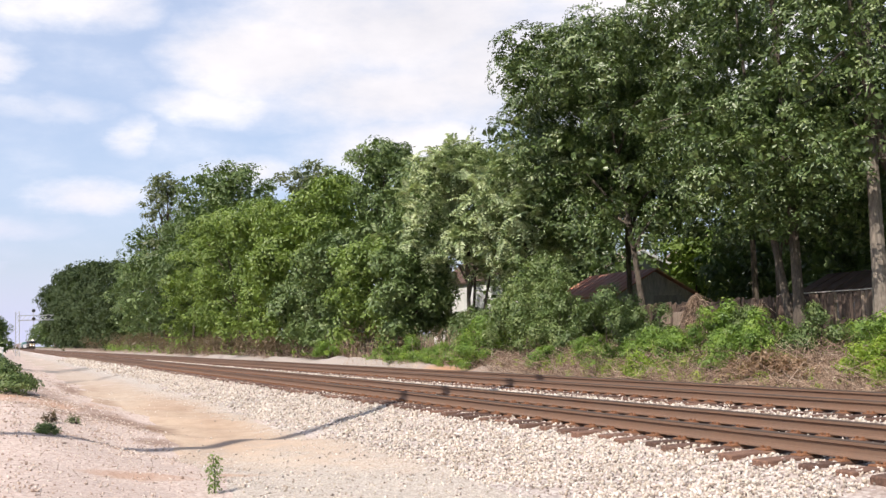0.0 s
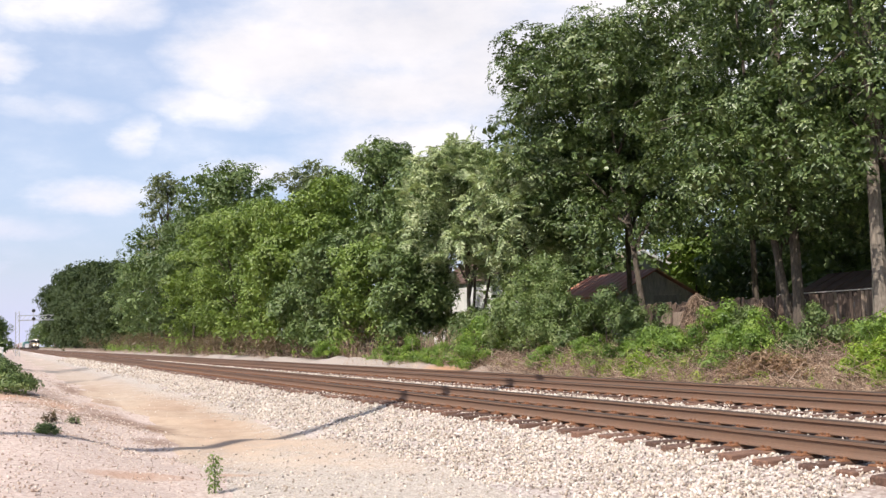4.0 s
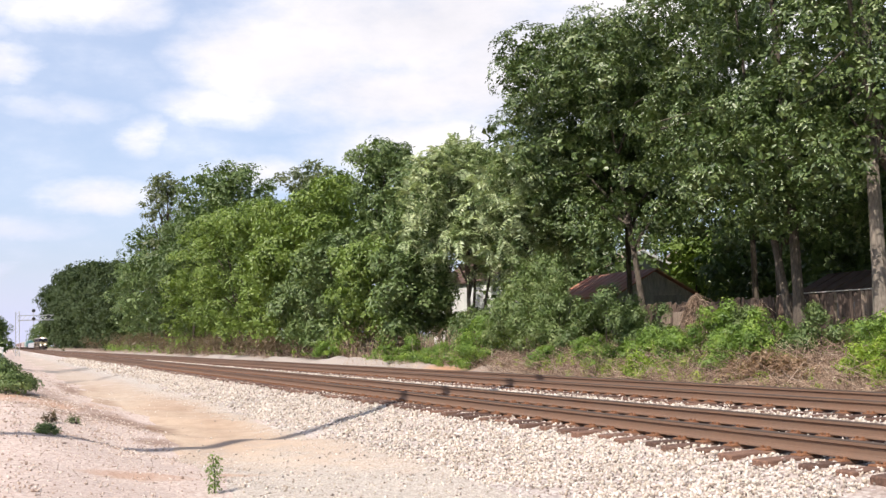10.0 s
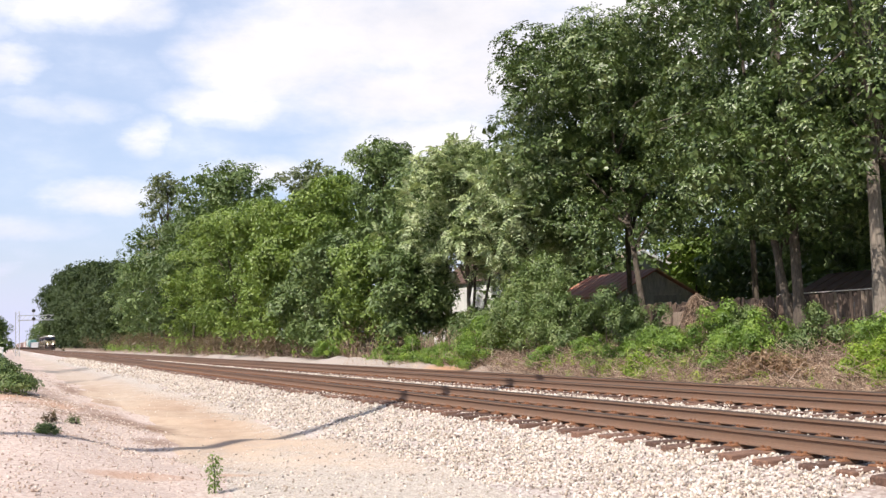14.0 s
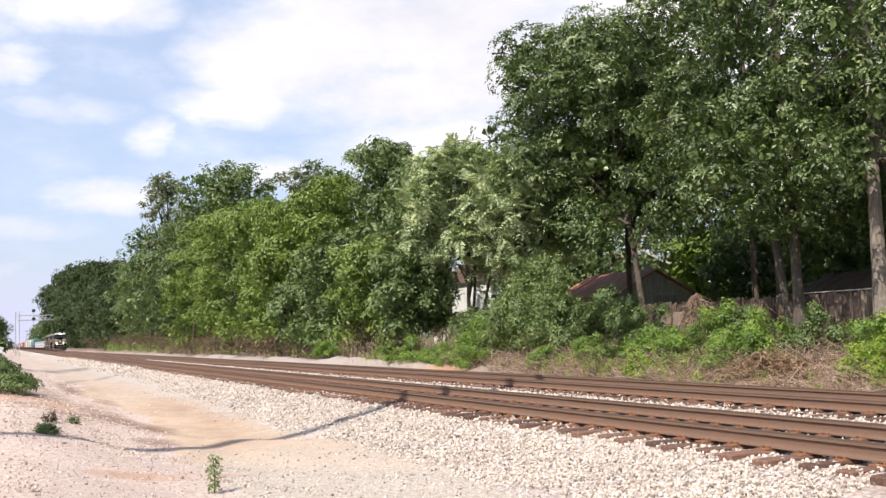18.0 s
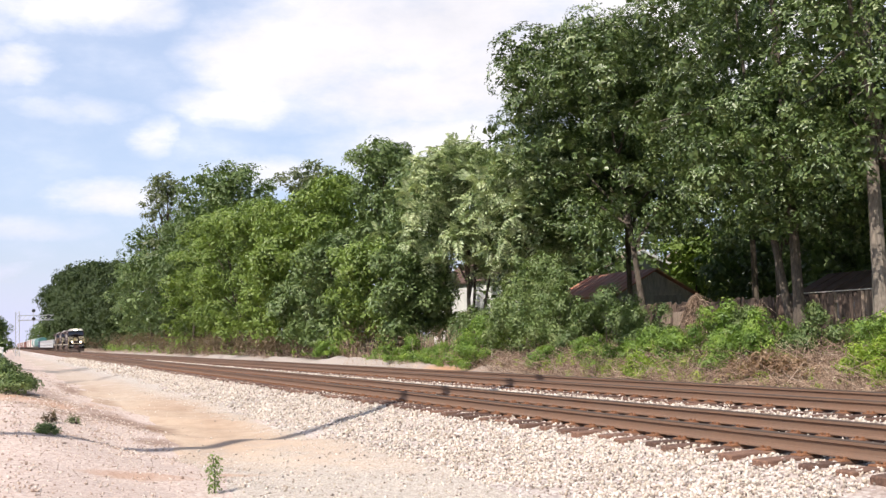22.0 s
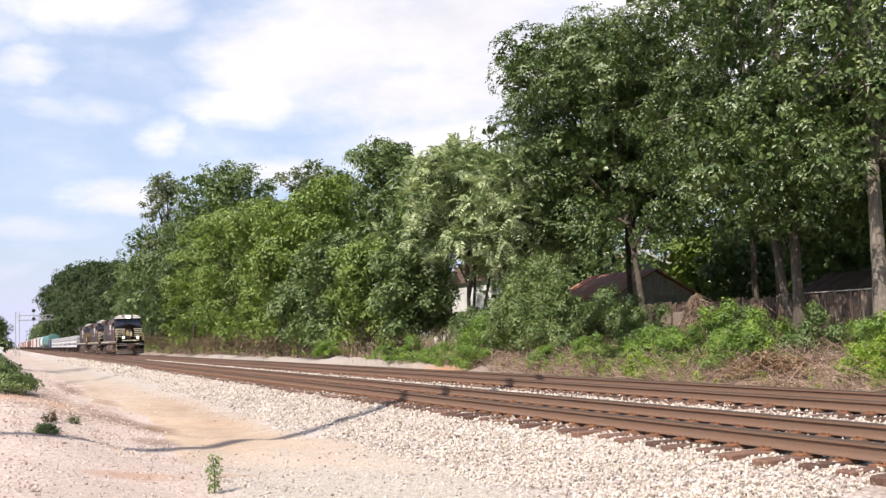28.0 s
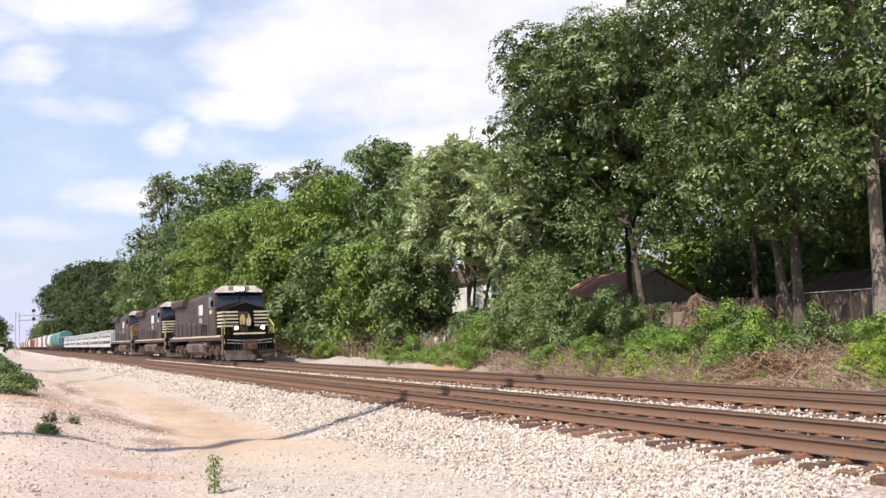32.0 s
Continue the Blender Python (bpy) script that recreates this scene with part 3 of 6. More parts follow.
def build_ballast():
    rng = np.random.default_rng(3)
    sets = []
    for (x0, x1, y0, y1, dens, s0, s1) in ((5.15, 7.75, 6.8, 13, 440, 0.032, 0.067), (5.2, 7.75, 13, 26, 255, 0.037, 0.077), (5.4, 7.8, 26, 60, 115, 0.055, 0.095),
                                           (5.6, 7.8, 60, 130, 25, 0.1, 0.18),
                                           (7.75, 10.4, 6, 26, 130, 0.045, 0.085), (10.4, 11.8, 8, 34, 230, 0.045, 0.09), (10.4, 11.8, 34, 90, 90, 0.07, 0.12),
                                           (11.8, 15.3, 10, 40, 70, 0.055, 0.09), (15.0, 16.6, 20, 80, 50, 0.06, 0.11)):
        p = scatter(x0, x1, y0, y1, dens, rng)
        sets.append((p, rng.uniform(s0, s1, len(p)) ** 1.0))
    p = np.concatenate([a for a, _ in sets])
    s = np.concatenate([b for _, b in sets])
    # a thin, ragged edge where the stones run out on the dirt
    foot = 5.45 + 0.25 * np.sin(p[:, 1] * 0.8) + 0.2 * np.sin(p[:, 1] * 2.1 + 1) + np.clip((p[:, 1] - 24) * 0.028, 0, 0.8)
    keep = rng.random(len(p)) < np.clip((p[:, 0] - foot + 0.45) / 0.75, 0.02, 1)
    p, s = p[keep], s[keep]
    z = land(p[:, 0], p[:, 1]) + s * rng.uniform(0.0, 0.42, len(s))
    for xc in TRACKS:      # the stones lie between the ties, not over their tops
        inside = np.abs(p[:, 0] - xc) < 1.4
        z[inside] = np.minimum(z[inside], -0.232)
        clear = np.abs(np.abs(p[:, 0] - xc) - 0.75) < 0.10
        z[clear] -= 0.06
    me = stone_mesh("ballast", M_BALLAST, np.column_stack([p, z]), s, rng)
    tagged(new("ballast", me), "pale grey and pinkish crushed-stone ballast", "ballast", kind="stuff")
    # finer pink gravel on the rise beside the road
    sets = []
    for (x0, x1, y0, y1, dens, s0, s1) in ((-2.0, 3.3, 8.4, 16, 120, 0.014, 0.045), (-1.0, 3.2, 9, 22, 7, 0.03, 0.065), (1.2, 3.2, 14.5, 21, 60, 0.025, 0.07), (-2.5, 3.1, 16, 34, 40, 0.025, 0.07), (-8, 3.0, 34, 70, 14, 0.05, 0.10), (0.6, 3.0, 14, 30, 60, 0.02, 0.07), (-3.0, 0.6, 14, 30, 20, 0.025, 0.07)):
        q = scatter(x0, x1, y0, y1, dens, rng)
        sets.append((q, s0 + (s1 - s0) * rng.random(len(q)) ** 2.2))
    p = np.concatenate([a for a, _ in sets])
    s = np.concatenate([b for _, b in sets])
    keep = rng.random(len(p)) < np.clip((3.0 + 0.3 * np.sin(p[:, 1]) - p[:, 0]) / 0.8, 0.0, 1)
    p, s = p[keep], s[keep]
    z = land(p[:, 0], p[:, 1]) + s * 0.02
    me = stone_mesh("gravel", M_GRAVEL, np.column_stack([p, z]), s, rng)
    tagged(new("gravel", me), "loose pinkish gravel on the rise by the road", "gravel", kind="stuff")
    # scattered pebbles on the dirt
    p = np.concatenate([scatter(2.4, 5.9, 7.5, 12.5, 210, rng), scatter(2.4, 5.9, 12.5, 16, 90, rng), scatter(2.6, 5.8, 16, 40, 8, rng), scatter(4.6, 6.0, 12, 40, 60, rng)])
    s = 0.010 + 0.045 * rng.random(len(p)) ** 3.2
    z = land(p[:, 0], p[:, 1]) + 0.014 + s * 0.15
    tagged(new("pebbles", stone_mesh("pebbles", M_BALLAST, np.column_stack([p, z]), s, rng)), "scattered pebbles on the dirt road", "pebbles", kind="stuff")


build_ballast()


# ------------------------------------------------------------------ vegetation
SWAY = []      # (part, its place, size of the swing in degrees, phase)


def crown_lumps(h, r, low, rng, n=16, lean=(0, 0), lump=0.40, pads=5, skirt=0, deep=0.45):
    """Lumps of a crown around an egg from low to the top, each with flat pads of leaves on its outside."""
    core = []
    zc, zr = (low + h) / 2, (h - low) / 2
    for i in range(n):
        d = unit(rng.normal(size=3))
        q = rng.uniform(deep, 0.8)
        k = min(rng.uniform(0.75, 1.25) * lump * r, zr * 0.6)
        z = zc + d[2] * (zr - k) * min(1, q + 0.25)
        taper = 1.0 - 0.35 * max(0, (z - zc) / zr)
        core.append((d[0] * (r - k * 0.8) * q / 0.8 * taper + lean[0] * (z / h), d[1] * (r - k * 0.8) * q / 0.8 * taper + lean[1] * (z / h), z, k))
    for i in range(8 if deep > 0.6 else 0):      # leafy inside
        z = zc + rng.uniform(-0.6, 0.55) * zr
        core.append((rng.normal() * 0.22 * r + lean[0] * (z / h), rng.normal() * 0.22 * r + lean[1] * (z / h), z, 0.34 * r))
    for i in range(6):           # a broad rounded top
        w, q = i * 1.26, (0.0 if i == 0 else 0.42)
        k = lump * r * (0.85 if i == 0 else 0.95)
        core.append((lean[0] * 0.9 + math.cos(w) * r * q, lean[1] * 0.9 + math.sin(w) * r * q, h - k * (1.0 if i == 0 else rng.uniform(1.1, 1.9)), k))
    for i in range(skirt):       # low boughs that hang round the foot of the crown
        w, q = rng.uniform(0, 2 * math.pi), rng.uniform(0.3, 0.8)
        k = lump * r * rng.uniform(0.55, 0.85)
        core.append((math.cos(w) * r * q + lean[0] * 0.3, math.sin(w) * r * q + lean[1] * 0.3, low + k * 0.5 + rng.uniform(0, 0.14) * (h - low), k))
    return pad_out(core, rng, pads)


def pad_out(core, rng, pads=5, inner=0.06):
    """Each lump gets separate pads of leaves on its outside, with hollows between them."""
    out = []
    for (x, y, z, k) in core:
        out.append((x, y, z, k * 0.62, k * 0.62, k * 0.55, inner))
        dirs = []
        for i in range(pads * 6):
            d = unit(rng.normal(size=3) + np.array([0, 0, 0.25]))
            if d[2] < -0.45 or any(float(d @ e) > 0.50 for e in dirs):
                continue
            dirs.append(d)
            s = k * rng.uniform(0.36, 0.60)
            out.append((x + d[0] * k * 0.85, y + d[1] * k * 0.85, z + d[2] * k * 0.8, s, s, s * 0.68, rng.uniform(0.7, 1.2)))
            if len(dirs) >= pads:
                break
    return out


def tree(x, y, h, r, leaf, size, count, label, low=None, seed=0, trunk_r=None, boughs=1, sway=0.0, lean=(0, 0), lumps=None, stems=((0, 0),), slim=0.5, droop=0.15,
         n=16, spray=14, limbs=5, pads=5, skirt=0, deep=0.45, category="tree", name="tree", shell=0.13, lump=0.40, tuft=2.0, frond=0, off=(0, 0), bark=None, tilt=((0, 0),)):
    rng = np.random.default_rng(1000 + seed)
    if skirt == 0 and low is not None and low < 1.6:
        skirt = 7
    z0 = float(land(x, y))
    low = h * 0.22 if low is None else low
    t = thing(name, label, category, Matrix.Translation((x, y, z0)))
    trunk_r = trunk_r or 0.018 * h + 0.03
    lumps = lumps or crown_lumps(h, r, low, rng, n, lean, lump, pads, skirt, deep)
    lumps = [(l[0] + off[0], l[1] + off[1]) + tuple(l[2:]) for l in lumps]
    top = max(l[2] for l in lumps)
    for k, (sx, sy) in enumerate(stems):
        pts, rad = [], []
        hh = top * (0.92 if k == 0 else 0.75)
        steps = 9
        for i in range(steps):
            f = i / (steps - 1)
            w = 0.02 * h * math.sin(3 * f + seed + k) * f
            tx, ty = tilt[k % len(tilt)]
            bend = hh * f * (1 - 0.6 * f)
            pts.append((tx * bend + sx * (1 + 0.5 * f) + (lean[0] + 0.85 * off[0]) * f + w + sx * 3.0 * f * f, ty * bend + sy * (1 + 0.5 * f) + (lean[1] + 0.85 * off[1]) * f + w * 0.6 + sy * 3.0 * f * f, -0.25 + hh * f))
            rad.append(trunk_r * (1.35 if i == 0 else 1.0) * (1 - 0.88 * f) * (1 if k == 0 else 0.8))
        part("trunk", Build().tube(pts, rad, 9), bark or M_BARK, t, "rough grey-brown trunk" if trunk_r > 0.15 else "", smooth=True)
    for i in range(min(limbs, len(lumps))):
        l = lumps[(i * 3) % len(lumps)]
        f = rng.uniform(0.25, 0.6)
        a = Vector(((lean[0] + 0.85 * off[0]) * f, (lean[1] + 0.85 * off[1]) * f, top * f))
        b = Vector(l[:3])
        if b.z < a.z:
            a.z = b.z * 0.8
        mid = a.lerp(b, 0.5) + Vector((0, 0, 0.06 * h))
        part("limb", Build().tube([a, mid, b], [trunk_r * 0.42, trunk_r * 0.28, trunk_r * 0.08], 6), M_BARK, t, smooth=True)
    # boughs: the crown in pieces that swing by themselves
    bl = np.array(lumps)
    ang = np.arctan2(bl[:, 1], bl[:, 0]) + (bl[:, 2] > low + (h - low) * 0.55) * 10
    order = np.array_split(np.argsort(ang), boughs)
    area = bl[:, 3] ** 2
    for k, idx in enumerate(order):
        sub = bl[idx].copy()
        c = sub[:, :3].mean(axis=0)
        base = np.array([c[0] * 0.4, c[1] * 0.4, max(0.3, c[2] * 0.55)])
        sub[:, :3] -= base
        share = area[idx].sum() / area.sum()
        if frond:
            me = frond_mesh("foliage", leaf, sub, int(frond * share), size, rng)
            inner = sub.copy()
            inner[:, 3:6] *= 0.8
            # inner leaves take a darker green: crown shade put into their colour
            part("inner_foliage", leaf_mesh("inner_foliage", L_DARK, inner, int(11 * frond * share), 0.2, rng, 0.4), None, t, "inner leaves in a darker green that stands for shade", tuple(base))
        else:
            me = leaf_mesh("foliage", leaf, sub, int((0.9 if y < 60 else 0.72) * count * share), size if y < 60 else 1.07 * size, rng, slim, droop, spray, shell, 0.12, tuft)
        ob = part("crown" if boughs == 1 else "bough", me, None, t, at=tuple(base))
        if sway > 0:
            SWAY.append((ob, tuple(base), sway, seed * 1.7 + k * 0.9))
    return t


def build_trees():
    big = "tall broad-leaved tree with a dense dark green crown"
    tree(22.9, 31.1, 15.4, 6.2, L_CANOPY, 0.158, 84000, "tall dense dark green tree beside the shed", low=3.9, tuft=2.2, spray=20, shell=0.08, seed=1, skirt=17, trunk_r=0.15, boughs=8, sway=0.7, lean=(0.3, 2.4), off=(1.6, 3.2), n=30, limbs=12, lump=0.34, pads=6, deep=0.74, tilt=((0, -0.03),))
    tree(22.2, 22.5, 20.5, 7.0, L_CANOPY, 0.142, 102000, "tall dense tree with two stems before the fence", low=2.7, tuft=2.3, spray=20, shell=0.08, seed=2, skirt=18, trunk_r=0.19, boughs=8, sway=0.7, lean=(1.0, 2.4), off=(2.4, 2.0), n=30, limbs=14, lump=0.31, pads=6, deep=0.74, stems=((0, 0), (0.05, 0.16)), tilt=((0, -0.06), (0, 0.13)))
    tree(21.3, 18.62, 21.5, 5.8, L_CANOPY, 0.138, 70000, "tall dense green tree with a pale trunk", low=3.3, tuft=2.3, spray=20, shell=0.08, seed=3, skirt=13, trunk_r=0.22, boughs=6, sway=0.7, lean=(1.6, 0.3), off=(1.7, 0.9), n=32, limbs=12, lump=0.32, pads=6, deep=0.74, bark=M_PALEBARK, tilt=((0, 0.09),))
    tree(25.2, 41.0, 11.6, 4.2, L_CANOPY, 0.22, 14000, "dark green tree standing behind the silvery trees", low=3.0, seed=12, n=22, limbs=4)
    tree(24.4, 25.6, 9.0, 2.6, L_DARK, 0.22, 5000, "slender young tree with thin pale stem by the fence", low=4.0, seed=4, trunk_r=0.09, n=9, limbs=3)
    for i, (x, y, h, r) in enumerate(((31, 34, 21, 7), (30, 24, 22, 7), (28.5, 15, 23, 7), (27.2, 38.2, 15.5, 4.6), (36, 30, 11, 6), (34, 22, 10, 5), (36, 16, 11, 6), (33, 11, 10, 5), (37, 35, 8, 5), (41, 38, 9, 5.5), (46, 43, 9, 6), (43, 47, 8, 5), (50, 52, 10, 6), (38, 41, 6.5, 4), (35, 53, 7.5, 4.5), (31.5, 51, 6.5, 3), (35, 27, 7, 4),  (43, 45, 14, 5), (45, 62, 14, 7), (46, 47, 13, 7), (44, 34, 13, 7), (38, 28, 12, 6), (33, 57, 12, 5), (40, 20, 13, 7), (34, 75, 13, 6), (37.4, 46, 6.4, 2.6), (52, 69, 16, 7), (57, 66, 15, 7))):
        # number 25 stands in shade; its brighter leaf colour imitates sunlight
        tree(x, y, h, r, L_BRIGHT if i == 25 else L_DARK if i % 3 else L_OAK, 0.38 if i > 3 else 0.27, 2700 if i > 3 else 12500, "shady broad-leaved tree behind the back gardens", low=0.6 if i > 3 else 5.0, trunk_r=0.16, seed=20 + i, n=18, limbs=4, sway=0.0)
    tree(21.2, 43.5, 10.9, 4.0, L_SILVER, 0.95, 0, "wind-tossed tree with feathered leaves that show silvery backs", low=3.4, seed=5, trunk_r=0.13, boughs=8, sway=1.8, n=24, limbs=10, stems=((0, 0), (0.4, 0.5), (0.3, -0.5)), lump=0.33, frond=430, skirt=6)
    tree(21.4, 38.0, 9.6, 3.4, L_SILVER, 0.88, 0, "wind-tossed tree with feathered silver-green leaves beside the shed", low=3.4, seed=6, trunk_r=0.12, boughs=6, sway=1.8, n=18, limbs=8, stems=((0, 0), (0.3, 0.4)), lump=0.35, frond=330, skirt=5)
    tree(22.3, 58.0, 13.9, 2.7, L_OAK, 0.24, 18000, "upright green tree with a pointed top", low=3.0, seed=7, boughs=2, sway=0.8, n=24, lump=0.42)
    tree(18.9, 62.4, 5.2, 1.3, L_SILVER, 0.7, 0, "small wind-tossed tree with feathered pale leaves", low=2.2, seed=13, trunk_r=0.06, boughs=2, sway=1.5, n=6, limbs=3, frond=70)
    tree(23.5, 51.0, 11.5, 3.6, L_OAK, 0.24, 16000, "round green tree in the lineside thicket", low=4.8, seed=8, boughs=2, sway=0.7, n=18)
    tree(23.2, 71.0, 13.6, 3.6, L_OAK, 0.27, 16000, "green tree that shows above the front of the thicket", low=3.0, seed=11, boughs=2, sway=0.6, n=24)
    tree(23.6, 78.5, 15.9, 3.9, L_GREY, 0.27, 9500, "thin-crowned grey-green tree with sky between its boughs", low=4.0, seed=9, boughs=2, sway=0.6, n=22, shell=0.4)
    tree(20.5, 63.0, 12.0, 3.6, L_BRIGHT, 0.25, 16000, "green tree at the front of the thicket", low=1.2, seed=10, boughs=2, sway=0.7, n=18)
    for i, (x, y, h, r) in enumerate(((19.6, 99, 14.0, 4.6), (19.4, 87, 13.6, 4.6), (19.2, 76, 12.4, 4.3), (19.0, 67, 10.6, 3.6))):
        tree(x, y, h, r, L_BRIGHT, 0.25, 19000, "bushy yellow-green tree facing the tracks", low=0.8, seed=30 + i, boughs=2, sway=0.6, n=20, limbs=3)
    for i, (x, y, h, r) in enumerate(((19.0, 58.5, 7.8, 3.0), (18.9, 51.5, 7.0, 2.8), (19.2, 46.0, 6.0, 2.4), (19.0, 108, 9.5, 4.0), (18.6, 64, 5.6, 2.4))):
        tree(x, y, h, r, (L_OAK, L_BRIGHT)[i % 2], 0.23, 12000, "dense leafy understorey tree at the edge of the thicket", low=0.6, seed=40 + i, n=16, limbs=3, boughs=2, sway=0.7)
    tree(21.8, 146, 25.8, 4.6, L_GREY, 0.36, 6500, "tall tree with bare grey limbs and thin leaves", low=9.0, seed=50, n=34, lump=0.30, shell=0.45, limbs=9)
    for i, (x, y, h, r) in enumerate(((22.8, 117, 21.9, 5.6), (23.0, 103, 20.2, 5.2), (22.2, 130, 17.6, 5.0), (22.4, 94, 15.4, 4.2), (21.8, 166, 19.5, 5.2), (22.6, 192, 17.0, 5.4), (20.0, 128, 14, 4.5), (20.0, 148, 15, 5), (20.5, 112, 15.5, 4.5))):
        tree(x, y, h, r, (L_DARK, L_OAK)[i % 2], 0.36, 13500 if i < 3 else 9500, "tall dark green tree in the lineside wood", low=2.0, skirt=6, deep=0.7, pads=6, seed=60 + i, lump=0.36, n=34, limbs=3)
    for i, (x, y, h, r) in enumerate(((21.5, 210, 18.5, 6.0), (22.0, 238, 20.5, 6.4), (22.0, 268, 23, 6.8), (22.5, 300, 25, 7.0), (22.5, 336, 27, 7.2), (23.0, 378, 29, 7.6), (23.5, 425, 31, 8.0), (21.6, 480, 31, 8.4), (20.6, 455, 24, 6.0),
                                      (25.0, 560, 31, 9.2), (20.5, 200, 12, 4.5), (20.5, 225, 12, 4.5), (21.0, 255, 13, 5), (21.0, 290, 14, 5), (21, 330, 15, 5.5), (21.5, 375, 16, 6), (21.5, 430, 18, 6))):
        tree(x, y, h, r, L_FAR, 0.6 if y < 300 else 0.95, 5200, "distant dark green tree in the lineside wood", low=7.0 if 450 < y < 490 else 0.5, seed=80 + i, n=20, limbs=2)
    for i, (x, y, h, r) in enumerate(((38, 760, 26, 14), (34, 900, 24, 16), (48, 1000, 28, 18))):
        tree(x, y, h, r, L_OAK, 1.5, 6000, "hazy green tree far down the line", low=0.5, seed=110 + i, n=18, limbs=2)
    for i, (x, y, h, r) in enumerate(((-2.6, 300, 10.0, 5.0), (-4.5, 335, 11, 5.5), (-2.2, 150, 2.6, 1.8), (-3.4, 175, 3.4, 2.2), (-12, 330, 14, 7), (-4.2, 100, 3.6, 2.2), (-5.0, 90, 4.2, 2.4))):
        tree(x, y, h, r, L_DARK, 0.6, 5000, "dark tree on the camera's side of the line", low=0.4, seed=120 + i, n=16, limbs=2)


build_trees()


def leafy(name, label, category, leaf, x, y, lumps, count, size, seed, slim=0.55, sway=0.0, stem=True, spray=9):
    """A shrub or weed: stems and leaves on lumps."""
    rng = np.random.default_rng(500 + seed)
    t = thing(name, label, category, Matrix.Translation((x, y, float(land(x, y)))))
    if stem:
        for i, l in enumerate(lumps[:6]):
            part("stem", Build().tube([(0.1 * l[0], 0.1 * l[1], -0.05), (0.6 * l[0], 0.6 * l[1], l[2] * 0.5), l[:3]], [0.028, 0.02, 0.006], 5), M_BARK, t)
    ob = part("leaves", leaf_mesh("leaves", leaf, lumps, count, size, rng, slim, 0.2, spray, 0.3), None, t)
    if sway:
        SWAY.append((ob, (0, 0, 0), sway, seed * 1.3))
    return t


def heap(w, d, h, n, seed):
    r = random.Random(seed)
    out = []
    for _ in range(int(n * 2.2)):
        x, y = r.uniform(-1, 1), r.uniform(-1, 1)
        q = max(0.25, 1 - 0.6 * (x * x + y * y)) * r.uniform(0.35, 0.92)
        k = r.uniform(0.16, 0.34)
        out.append((x * w * 0.85, y * d * 0.85, h * q, w * k, d * k, h * k * 0.55))
    return out


